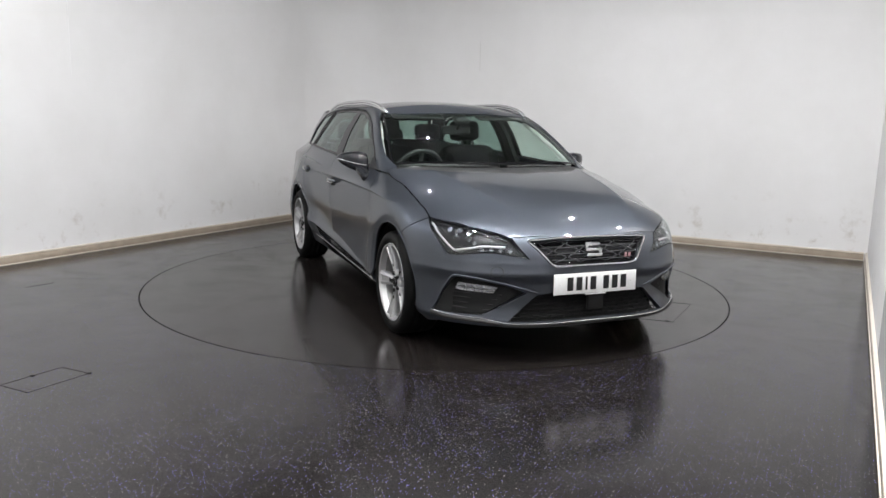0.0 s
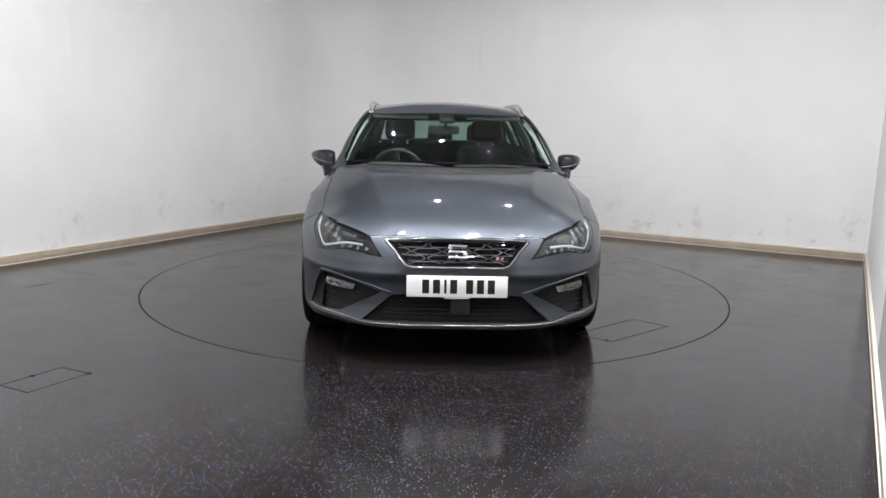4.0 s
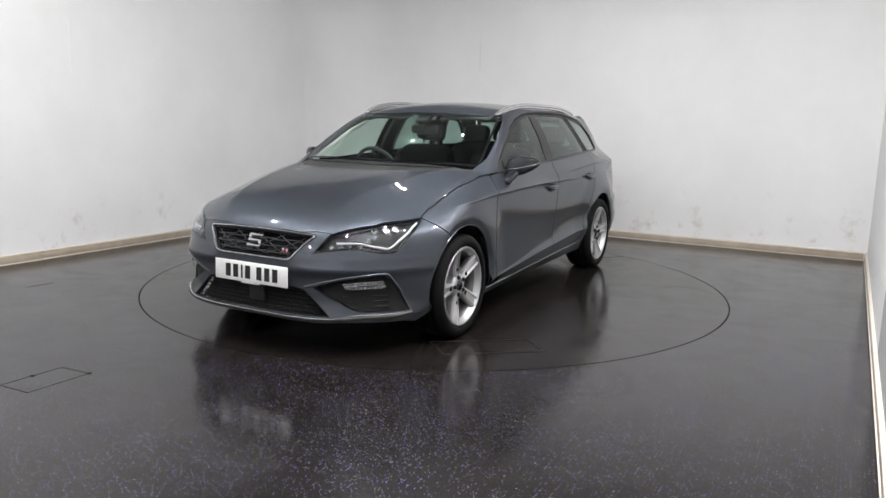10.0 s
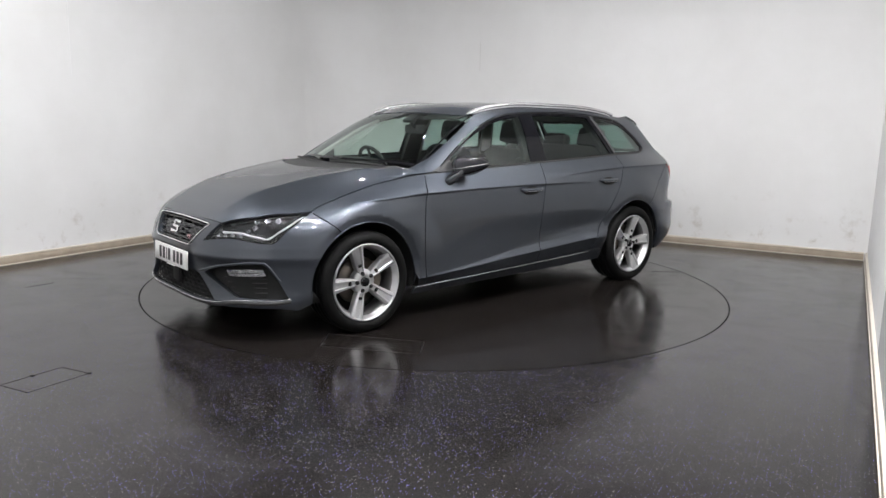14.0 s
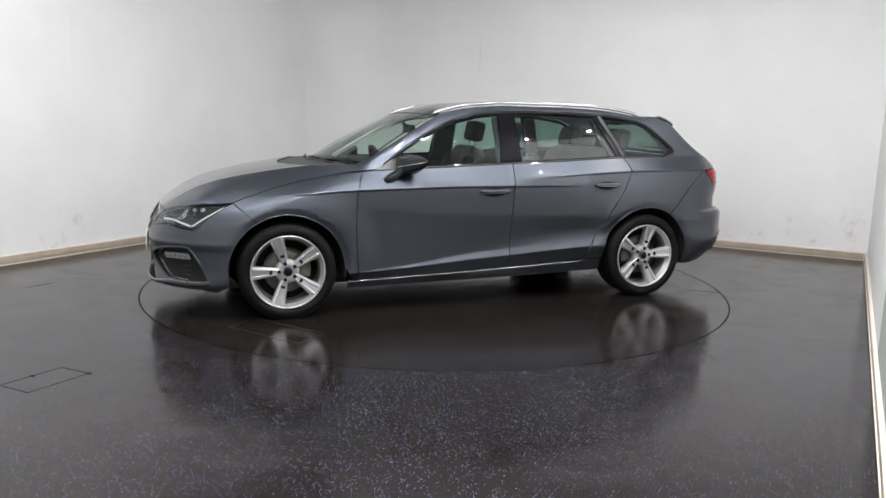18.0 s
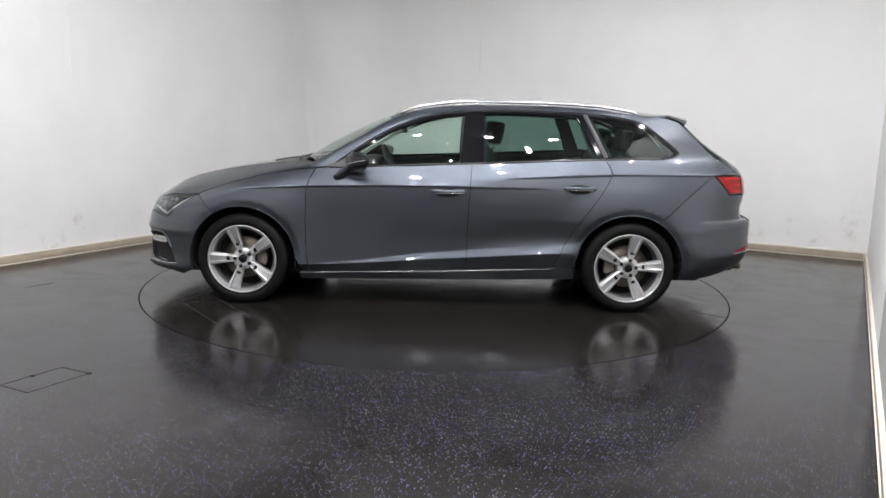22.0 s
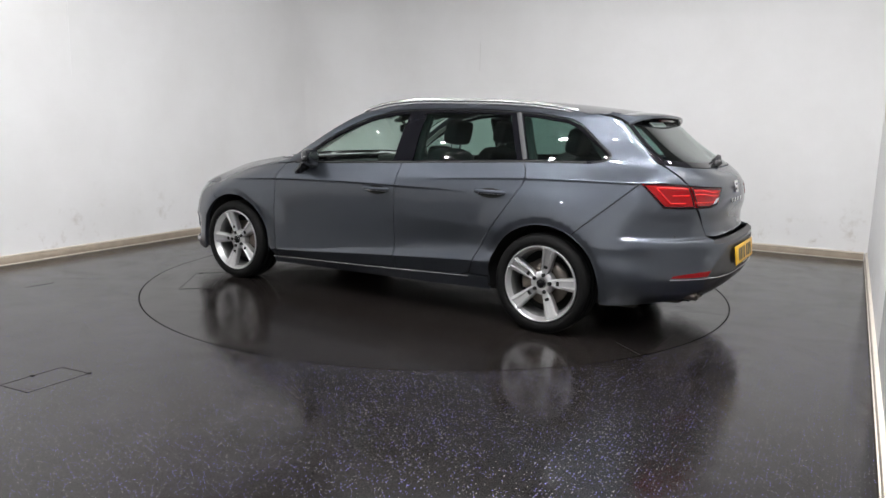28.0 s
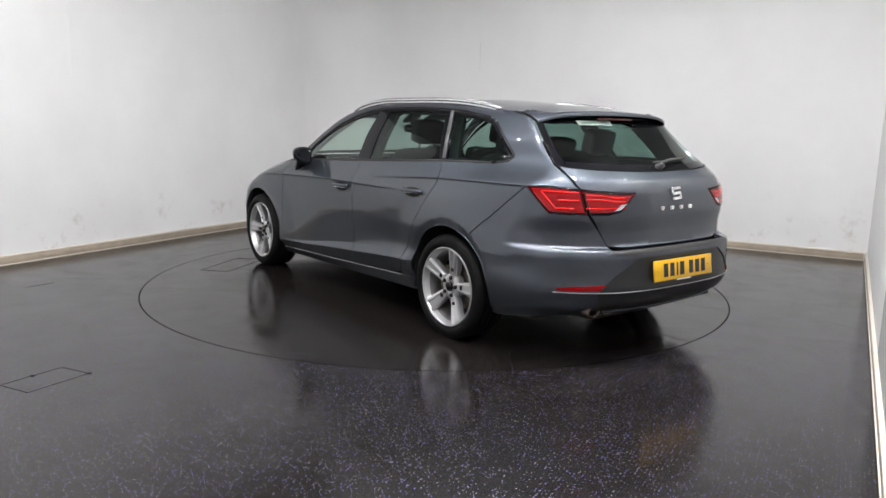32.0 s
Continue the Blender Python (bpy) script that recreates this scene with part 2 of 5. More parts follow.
def curve_through(points, per=8):
    """Catmull-Rom line through points of any dimension."""
    p = [np.array(q, float) for q in points]
    p = [2 * p[0] - p[1]] + p + [2 * p[-1] - p[-2]]
    out = []
    for i in range(1, len(p) - 2):
        for k in range(per):
            t = k / per
            out.append(0.5 * (2 * p[i] + (p[i + 1] - p[i - 1]) * t + (2 * p[i - 1] - 5 * p[i] + 4 * p[i + 1] - p[i + 2]) * t * t
                              + (3 * p[i] - 3 * p[i + 1] + p[i + 2] - p[i - 1]) * t ** 3))
    out.append(p[-2])
    return [tuple(q) for q in out]

# ---- the room: axes turned against the camera's ----
TURN0, TURN_RATE = -67.677, -5.16839
OFFX, OFFY = -0.0125, 0.0492
ROOM_TURN = math.degrees(math.atan2(-0.487, 0.873))
ROOM = pose(0, 0, 0, 0, 0, ROOM_TURN)          # room x runs along the back wall, room y towards it
X_LEFT, X_RIGHT, Y_BACK, Y_FRONT, HEIGHT = -3.25, 3.085, 3.20, -7.6, 3.20
TABLE_R = 2.2325
RING_R = 2.85


def setting(name, bm, mat, label, category, m=ROOM):
    ob = part(name, bm, mat, None)
    ob.matrix_world = m
    return tagged(ob, label, category, kind="structure")


def build_room():
    t = 0.12
    lx, ly = X_RIGHT - X_LEFT, Y_BACK - Y_FRONT
    cx, cy = (X_LEFT + X_RIGHT) / 2, (Y_BACK + Y_FRONT) / 2
    # floor with a round hole for the turntable
    bm = bmesh.new()
    n = 160
    ring = [bm.verts.new((TABLE_R * math.cos(2 * math.pi * i / n), TABLE_R * math.sin(2 * math.pi * i / n), 0)) for i in range(n)]
    deep = [bm.verts.new((v.co.x, v.co.y, -0.05)) for v in ring]
    out = []
    for i in range(n):
        a = 2 * math.pi * i / n
        c, s = math.cos(a), math.sin(a)
        ks = [((X_RIGHT + t if c > 0 else X_LEFT - t) / c) if abs(c) > 1e-6 else 1e9, ((Y_BACK + t if s > 0 else Y_FRONT - t) / s) if abs(s) > 1e-6 else 1e9]
        k = min(ks)
        out.append(bm.verts.new((c * k, s * k, 0)))
    for i in range(n):
        j = (i + 1) % n
        bm.faces.new((ring[i], out[i], out[j], ring[j]))
        bm.faces.new((deep[i], ring[i], ring[j], deep[j]))
    # the four far corners
    for sx, sy in ((X_RIGHT + t, Y_BACK + t), (X_LEFT - t, Y_BACK + t), (X_LEFT - t, Y_FRONT - t), (X_RIGHT + t, Y_FRONT - t)):
        a = math.atan2(sy, sx) % (2 * math.pi)
        i = int(a / (2 * math.pi) * n)
        bm.faces.new((out[i], bm.verts.new((sx, sy, 0)), out[(i + 1) % n]))
    bmesh.ops.recalc_face_normals(bm, faces=bm.faces)
    if sum(f.normal.z * f.calc_area() for f in bm.faces) < 0:
        bmesh.ops.reverse_faces(bm, faces=bm.faces)
    setting("floor", bm, FLOOR, "dark polished vinyl floor with pale and blue glitter chips", "floor")
    setting("pit", box((2 * TABLE_R + 0.3, 2 * TABLE_R + 0.3, 0.05), (0, 0, -0.085)), GAP, "black pit under the turntable", "pit")
    h = HEIGHT
    setting("wall_back", box((lx + 2 * t, t, h), (cx, Y_BACK + t / 2, h / 2)), WALL, "white painted studio back wall with faint scuffs", "wall")
    setting("wall_side_far", box((t, ly, h), (X_LEFT - t / 2, cy, h / 2)), WALL, "white painted studio side wall with scuffs", "wall")
    yb = -0.6                                         # the side wall is white by the corner; unseen towards the camera, grey for darker reflections
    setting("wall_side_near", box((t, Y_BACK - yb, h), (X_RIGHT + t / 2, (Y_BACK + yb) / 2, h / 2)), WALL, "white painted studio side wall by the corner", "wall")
    setting("wall_side_grey", box((t, yb - Y_FRONT, h), (X_RIGHT + t / 2, (yb + Y_FRONT) / 2, h / 2)), GREY_WALL, "unseen side wall beside the camera, plain grey for darker reflections", "wall")
    setting("wall_front", box((lx + 2 * t, t, h), (cx, Y_FRONT - t / 2, h / 2)), WALL, "plain white wall behind the camera", "wall")
    setting("ceiling", box((lx + 2 * t, ly + 2 * t, 0.1), (cx, cy, h + 0.05)), CEIL, "plain grey ceiling", "ceiling")
    # the far corner is coved
    rc, n = 0.85, 24
    arc = [(X_LEFT + rc - rc * math.cos(radians(90 * i / n)), Y_BACK - rc + rc * math.sin(radians(90 * i / n))) for i in range(n + 1)]
    bm = bmesh.new()
    lo = [bm.verts.new((x, y, 0)) for x, y in arc]
    hi = [bm.verts.new((x, y, h)) for x, y in arc]
    for i in range(n):
        bm.faces.new((lo[i + 1], lo[i], hi[i], hi[i + 1]))
    setting("wall_cove", smooth(bm), WALL, "white coved corner between the studio walls", "wall")
    e = empty("skirting_cove", "scuffed cream skirting curved round the coved corner", "skirting", ROOM, kind="structure")
    for nm, mt, d, z0, z1 in (("board", SKIRT, 0.020, 0.008, 0.066), ("bead", SKIRT_TOP, 0.024, 0.0675, 0.0815), ("foot_strip", SKIRT_TOP, 0.030, 0.0, 0.009)):
        q = [(X_LEFT + rc - (rc - d) * math.cos(radians(90 * i / n)), Y_BACK - rc + (rc - d) * math.sin(radians(90 * i / n))) for i in range(n + 1)]
        part(nm, prism(arc + q[::-1], z1 - z0, "z", z0), mt, e)
    # skirting: a brown-cream board with a pale bead on top and a pale strip at its foot
    def skirting(name, size, at, along):
        e = empty(name, "scuffed cream skirting board along the white wall", "skirting", ROOM, kind="structure")
        d = 0.018
        part("board", box((size if along == "x" else d, d if along == "x" else size, 0.058), (at[0], at[1], 0.037), 0.003, 1), SKIRT, e)
        part("bead", box((size if along == "x" else d + 0.006, d + 0.006 if along == "x" else size, 0.014), (at[0], at[1], 0.0745), 0.005, 2), SKIRT_TOP, e, "pale rounded bead on the skirting")
        part("foot_strip", box((size if along == "x" else d + 0.012, d + 0.012 if along == "x" else size, 0.009), (at[0], at[1], 0.0045), 0.003, 1), SKIRT_TOP, e, "pale sealant strip at the floor")
    skirting("skirting_back", lx - 0.06, (cx, Y_BACK - 0.010), "x")
    skirting("skirting_side_far", ly - 0.06, (X_LEFT + 0.010, cy), "y")
    skirting("skirting_side_near", ly - 0.06, (X_RIGHT - 0.010, cy), "y")
    # a ring of small square spot panels round the turntable, and larger fill panels nearer the front wall
    ring = [(RING_R * math.cos(radians(v)), RING_R * math.sin(radians(v)), v, 0.042) for v in [-136.5 + 18.5 * k for k in range(9)]]
    # four smaller spots added inside the ring to brighten the back wall
    ring += [(x, y, 0, 0.034) for x, y in ((-1.05, 0.40), (-0.25, 0.50), (0.55, 0.6), (1.8, 0.7))]
    for x, y, v, side in ring:
        e = empty("spot_panel", "small square LED spot panel on the ceiling, lit; four inner ones added as fill", "light", ROOM @ pose(x, y, HEIGHT - 0.012, 0, 0, v), group="ring of spot panels")
        part("frame", box((side + 0.03, side + 0.03, 0.02)), METAL_FRAME, e)
        part("diffuser", box((side, side, 0.006), (0, 0, -0.0135)), GLOW, e, "glowing white diffuser")
    # added panels, never in view, to brighten the walls and the car's near side
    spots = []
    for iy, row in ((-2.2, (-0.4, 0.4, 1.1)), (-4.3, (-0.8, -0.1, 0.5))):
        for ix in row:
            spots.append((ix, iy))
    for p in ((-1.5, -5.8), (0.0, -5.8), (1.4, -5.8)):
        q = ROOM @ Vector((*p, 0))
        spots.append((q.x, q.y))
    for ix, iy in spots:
        e = empty("fill_panel", "square white LED panel on the ceiling, unseen, added as fill light", "light", pose(ix, iy, HEIGHT - 0.012), group="ceiling light panels")
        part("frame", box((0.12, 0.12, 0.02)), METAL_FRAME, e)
        part("diffuser", box((0.09, 0.09, 0.006), (0, 0, -0.0135)), GLOW_FILL, e, "glowing white diffuser")


build_room()


def outline(corners, width, mat_name_depth=0.003):
    """A thin dark joint round a cover plate let into the floor: four slim bars."""
    bm = bmesh.new()
    n = len(corners)
    for i in range(n):
        a, b = Vector((*corners[i], 0)), Vector((*corners[(i + 1) % n], 0))
        d = b - a
        add(bm, box((d.length + width, width, mat_name_depth), (a + b) / 2 + Vector((0, 0, 0.0004)), 0, 1, Matrix.Rotation(math.atan2(d.y, d.x), 4, "Z")))
    return bm


def build_floor_marks():
    e = empty("floor_hatch", "flush vinyl-covered floor hatch with dark joints", "hatch", pose(0, 0, 0), kind="structure")
    cs = [(-2.032, -2.547), (-1.876, -2.279), (-1.701, -2.362), (-1.857, -2.635)]
    part("joint", outline(cs, 0.0018), JOINT_WORN, e)
    for x, y in (cs[2], ((cs[0][0] + cs[1][0]) / 2, (cs[0][1] + cs[1][1]) / 2)):
        part("lift_notch", box((0.022, 0.014, 0.003), (x, y, 0.0008)), GAP, e)
    e = empty("floor_joint", "thin dark joint in the vinyl floor", "joint", pose(0, 0, 0), kind="structure")
    part("joint", outline([(-3.0, -0.567), (-2.879, -0.402)], 0.003), JOINT, e)
    # seams and scratches on the walls
    for nm, at, size in (("wall_seam", (X_LEFT + 0.0015, -0.85, 2.3), (0.003, 0.006, 1.4)), ("wall_seam", (-1.23, Y_BACK - 0.0015, 2.05), (0.005, 0.003, 0.34)), ("wall_seam", (X_LEFT + 0.0015, 1.485, 0.43), (0.003, 0.006, 0.14)),
                         ("wall_scratch", (0.13, Y_BACK - 0.0015, 0.668), (0.34, 0.003, 0.006)), ("wall_scratch", (0.10, Y_BACK - 0.0015, 0.508), (0.33, 0.003, 0.006))):
        setting(nm, box(size, at), SEAM_PALE if size[2] > 1 else SEAM, "thin grey seam in the white wall" if nm == "wall_seam" else "thin grey scratch on the white wall", "seam" if nm == "wall_seam" else "scratch")


build_floor_marks()


def build_turntable():
    e = empty("turntable", "round dark vinyl-covered vehicle turntable flush with the floor", "turntable")
    n = 200
    r = TABLE_R - 0.009
    bm = bmesh.new()
    top = [bm.verts.new((r * math.cos(2 * math.pi * i / n), r * math.sin(2 * math.pi * i / n), 0.0)) for i in range(n)]
    low = [bm.verts.new((v.co.x, v.co.y, -0.045)) for v in top]
    bm.faces.new(top)
    for i in range(n):
        bm.faces.new((low[i], low[(i + 1) % n], top[(i + 1) % n], top[i]))
    part("deck", bm, TABLE, e)
    # cover plate and joints of the deck
    h = [(1.169, 1.235), (1.335, 1.405), (1.690, 0.950), (1.525, 0.775)]
    part("hatch_joint", outline([(x + OFFX, y + OFFY) for x, y in h], 0.004), JOINT, e, "dark joint round a flush cover plate")
    part("deck_joint", outline([(-1.784 + OFFX, 0.778 + OFFY), (-1.975 + OFFX, 0.935 + OFFY)], 0.003), JOINT, e)
    part("hatch_notch", box((0.03, 0.016, 0.003), (1.66 + OFFX, 0.93 + OFFY, 0.0008)), GAP, e)
    return e




def table_pose(t):
    return pose(0, 0, 0, 0, 0, TURN0 + TURN_RATE * t)


def car_pose(t):
    return table_pose(t) @ pose(OFFX, OFFY, 0)


turntable = build_turntable()

# ---- the car: its body is one smooth shape, cut into panels ----
# car axes: x forwards, y to its left, z up, origin on the ground midway between the axles


@functools.lru_cache(maxsize=None)
def knots(xs, ys):
    """Knots and slopes of a smooth line without overshoot."""
    xs, ys = np.asarray(xs, float), np.asarray(ys, float)
    h = np.diff(xs)
    dl = np.diff(ys) / h
    m = np.zeros_like(ys)
    for i in range(1, len(xs) - 1):
        if dl[i - 1] * dl[i] > 0:
            w1, w2 = 2 * h[i] + h[i - 1], h[i] + 2 * h[i - 1]
            m[i] = (w1 + w2) / (w1 / dl[i - 1] + w2 / dl[i])
    m[0], m[-1] = dl[0], dl[-1]
    return xs, ys, h, m


def pchip(kx, ky, x):
    """Smooth line through knots, without overshoot."""
    xs, ys, h, m = knots(kx, ky)
    x = np.asarray(x, float)
    i = np.clip(np.searchsorted(xs, x) - 1, 0, len(h) - 1)
    hi = h[i]
    t = (x - xs[i]) / hi
    tc = np.clip(t, 0, 1)
    u = 1 - tc
    m0, m1 = m[i] * hi, m[i + 1] * hi
    v = (1 + 2 * tc) * u * u * ys[i] + tc * u * u * m0 + tc * tc * (3 - 2 * tc) * ys[i + 1] - tc * tc * u * m1
    return v + np.minimum(t, 0) * m0 + np.maximum(t - 1, 0) * m1


WHEEL_X, WHEEL_Z = 1.318, 0.306
# lines along the side: stations x, heights z, half widths w
LINES = (
    ((-2.4, -1.9, -1.3, 0, 1.3, 1.7, 2.2), (0.15,) * 7, (0.66, 0.76, 0.80, 0.77, 0.80, 0.78, 0.68)),
    ((-2.4, -1.9, -1.3, -0.8, 0, 0.9, 1.3, 1.7, 2.2), (0.30, 0.30, 0.30, 0.285, 0.240, 0.216, 0.215, 0.22, 0.23), (0.72, 0.825, 0.856, 0.828, 0.824, 0.826, 0.848, 0.835, 0.75)),
    ((-2.4, -1.9, -1.3, -0.75, 0, 0.84, 1.3, 1.7, 2.2), (0.45, 0.445, 0.43, 0.392, 0.340, 0.285, 0.28, 0.29, 0.30), (0.75, 0.850, 0.875, 0.870, 0.866, 0.867, 0.872, 0.865, 0.79)),
    ((-2.4, -1.9, -1.65, -1.3, -0.75, 0, 0.84, 1.3, 1.7, 2.2), (0.528, 0.524, 0.515, 0.49, 0.450, 0.386, 0.298, 0.32, 0.36, 0.38), (0.738, 0.838, 0.864, 0.868, 0.846, 0.847, 0.864, 0.866, 0.868, 0.80)),
    ((-2.4, -1.9, -1.65, -1.3, -0.7, 0, 0.7, 1.3, 1.7, 2.2), (0.582, 0.578, 0.572, 0.61, 0.64, 0.64, 0.64, 0.64, 0.64, 0.64), (0.745, 0.842, 0.868, 0.882, 0.868, 0.865, 0.866, 0.882, 0.855, 0.78)),
    ((-2.4, -1.9, -1.3, -0.63, 0, 0.876, 1.17, 1.47, 1.76, 2.2), (0.80, 0.80, 0.81, 0.837, 0.839, 0.820, 0.803, 0.781, 0.737, 0.68), (0.70, 0.805, 0.868, 0.875, 0.880, 0.880, 0.876, 0.852, 0.80, 0.70)),
    ((-2.4, -1.9, -1.3, -0.7, 0, 0.876, 1.17, 1.47, 1.76, 2.2), (0.93, 0.945, 0.940, 0.912, 0.868, 0.852, 0.834, 0.810, 0.765, 0.71), (0.68, 0.785, 0.840, 0.860, 0.861, 0.857, 0.842, 0.805, 0.745, 0.62)),
    ((-2.4, -2.1, -1.6, -1.12, -0.26, 0.36, 0.73, 1.02, 1.19, 1.42, 1.69, 2.2), (1.03, 1.03, 1.04, 1.030, 0.988, 0.958, 0.940, 0.912, 0.885, 0.850, 0.80, 0.74), (0.55, 0.625, 0.715, 0.788, 0.800, 0.800, 0.795, 0.778, 0.762, 0.735, 0.69, 0.55)),
    ((-2.4, -2.0, -1.6, -1.0, 0.0, 0.75, 1.5, 2.2), (1.17, 1.18, 1.185, 1.185, 1.17, 1.14, 1.05, 1.0), (0.50, 0.575, 0.645, 0.705, 0.715, 0.700, 0.63, 0.45)),
    ((-2.4, -2.0, -1.6, -1.0, 0.0, 0.75, 1.5, 2.2), (1.33, 1.335, 1.345, 1.36, 1.36, 1.34, 1.25, 1.2), (0.44, 0.50, 0.555, 0.595, 0.600, 0.585, 0.50, 0.35)),
)
# lines that are creases, and how sharp along x
CREASES = {
    2: ((-0.95, -0.8, 0.86, 1.0), (0.0, 1.0, 1.0, 0.0)),
    3: ((-1.70, -1.62, -1.45, -0.60, -0.20, 0.84, 1.0), (1.0, 0.5, 0.0, 0.0, 0.7, 1.0, 0.0)),
    4: ((-1.70, -1.60, -1.45), (1.0, 0.6, 0.0)),
    5: ((-0.80, -0.45, 1.70, 1.80), (0.0, 1.0, 1.0, 0.0)),
    6: ((-0.95, -0.60, -0.45), (1.0, 0.7, 0.0)),
}


SECTION = {}                                          # the last stations and their lines, kept while a root is sought


def sections(x):
    """Heights, half widths and slopes of the side's lines at stations x."""
    if SECTION.get("x") is x:
        return SECTION["lines"]
    zs = np.array([pchip(a, b, x) for a, b, c in LINES])
    ws = np.array([pchip(a, c, x) for a, b, c in LINES])
    h = np.diff(zs, axis=0)
    dl = np.diff(ws, axis=0) / h
    m = np.zeros_like(ws)
    m[0], m[-1] = dl[0], dl[-1]
    for i in range(1, len(LINES) - 1):
        m[i] = (h[i] * dl[i - 1] + h[i - 1] * dl[i]) / (h[i] + h[i - 1])
        big = 2.2 * np.minimum(np.abs(dl[i - 1]), np.abs(dl[i])) + 0.10
        m[i] = np.clip(m[i], -big, big)
    low_m, up_m = m.copy(), m.copy()                  # slopes just below and just above each line
    for i, (xs, c) in CREASES.items():
        k = np.interp(x, xs, c)
        up_m[i] = m[i] + k * (dl[i] - 0.03 - m[i])
        low_m[i] = m[i] + k * (dl[i - 1] + 0.06 - m[i])
    SECTION["x"], SECTION["lines"] = x, (zs, ws, h, m, low_m, up_m)
    return SECTION["lines"]


def half_width(x, z):
    zs, ws, h, m, low_m, up_m = sections(x)
    out = np.zeros_like(x)
    for i in range(len(LINES) - 1):
        t = (z - zs[i]) / h[i]
        tc = np.clip(t, 0, 1)
        v = ((1 + 2 * tc) * (1 - tc) ** 2 * ws[i] + tc * (1 - tc) ** 2 * h[i] * up_m[i] + tc ** 2 * (3 - 2 * tc) * ws[i + 1] + tc ** 2 * (tc - 1) * h[i] * low_m[i + 1])
        if i == 0:
            v = v + np.where(t < 0, t * h[i] * m[i], 0)
            use = t <= 1
        elif i == len(LINES) - 2:
            v = v + np.where(t > 1, (t - 1) * h[i] * m[i + 1], 0)
            use = t > 0
        else:
            use = (t > 0) & (t <= 1)
        out = np.where(use, v, out)
    for i in (5, 6):                                  # the skin steps in under the shoulder creases
        u = zs[i] - z
        k = np.clip(u / 0.012, 0, 1)
        out = out - 0.0075 * np.interp(x, *CREASES[i]) * k * k * (3 - 2 * k) * np.clip(1 - u / 0.12, 0, 1) ** 2
    for wx in (WHEEL_X, -WHEEL_X):                    # swelling round the wheel arches
        r = np.hypot(x - wx, z - WHEEL_Z)
        k = np.clip((0.64 - r) / 0.23, 0, 1)
        out = out + (0.018 * k * k * (3 - 2 * k) - 0.24 * np.clip(0.407 - r, 0, 0.047)) * np.clip((z - 0.1) / 0.2, 0, 1)
    return out


def smax(a, b, k):
    return np.maximum(a, b) + np.maximum(k - np.abs(a - b), 0) ** 2 / (4 * k)


def smin(a, b, k):
    return -smax(-a, -b, k)


NOSE = ((0.12, 0.20, 0.225, 0.26, 0.32, 0.43, 0.49, 0.54, 0.60, 0.66, 0.72, 0.80), (2.06, 2.145, 2.160, 2.150, 2.140, 2.140, 2.150, 2.150, 2.130, 2.098, 2.05, 1.95))
TAIL = ((0.16, 0.25, 0.34, 0.42, 0.50, 0.585, 0.615, 0.640, 0.70, 0.80, 0.90, 0.97, 1.02, 1.16, 1.31, 1.45), (2.06, 2.16, 2.275, 2.305, 2.300, 2.300, 2.290, 2.225, 2.222, 2.238, 2.225, 2.185, 2.122, 1.908, 1.727, 1.56))
HOOD = ((0.6, 0.95, 1.065, 1.273, 1.605, 1.827, 1.95, 2.03, 2.09, 2.2), (1.030, 0.984, 0.973, 0.945, 0.884, 0.817, 0.755, 0.709, 0.665, 0.58))
HOOD_DROP = ((0.6, 1.02, 1.19, 1.42, 1.69, 1.9, 2.1), (0.035, 0.052, 0.070, 0.094, 0.127, 0.109, 0.073))
ROOF = ((-2.3, -2.0, -1.7, -1.3, -0.8, -0.3, 0.0, 0.15, 0.35, 0.6), (1.24, 1.30, 1.343, 1.390, 1.420, 1.421, 1.405, 1.387, 1.346, 1.24))


def hood_z(x, y):
    a = np.abs(y)
    z = pchip(*HOOD, x) - pchip(*HOOD_DROP, x) * (a / 0.74) ** 3.6
    # the two creases that run from the grille to the windscreen's corners
    line = 0.36 + 0.22 * np.clip((2.05 - x) / 1.1, 0, 1)
    return z + 0.017 * np.exp(-np.sqrt((a - line) ** 2 + 1e-4) / 0.065) * np.clip((2.05 - x) / 0.3, 0, 1)


def body(x, y, z):
    """Below zero inside the car's outer skin."""
    a = np.abs(y)
    side = a - half_width(x, z)
    nose = x - pchip(*NOSE, z) + 0.30 * (a / 0.77) ** 4
    # a sharp fold runs round the bumper from the plate to the wheel arch
    fold = -0.010 * np.exp(-np.sqrt((z - 0.478) ** 2 + 4e-6) / 0.030) + 0.012 * np.clip((z - 0.478) / 0.08, 0, 1) * np.clip((0.66 - z) / 0.10, 0, 1)
    nose = nose + fold * np.clip((a - 0.26) / 0.06, 0, 1)
    tail = -x - pchip(*TAIL, z) + (0.185 - 0.2 * np.clip(z - 1.0, 0, 0.35)) * (a / 0.7) ** 4
    hood = (z - hood_z(x, y)) * 0.94
    sx = 1.060 - (z - 0.94) * 1.98
    sx = sx + 0.080 * np.sin(math.pi * np.clip((z - 0.94) / 0.48, 0, 1)) * (1 - np.clip(a / 0.70, 0, 1) ** 2)
    bow = 0.165 - 0.26 * np.clip(z - 0.94, 0, 0.45)
    screen = (x - sx + bow * (a / 0.72) ** 2.3) * 0.46
    roof = z - pchip(*ROOF, x) + 0.045 * (a / 0.56) ** 2
    cabin = smax(screen, roof, 0.05)
    top = np.minimum(hood, cabin)
    f = smax(side, top, 0.035)
    f = smax(f, nose, 0.07)
    return smax(f, tail, 0.06)


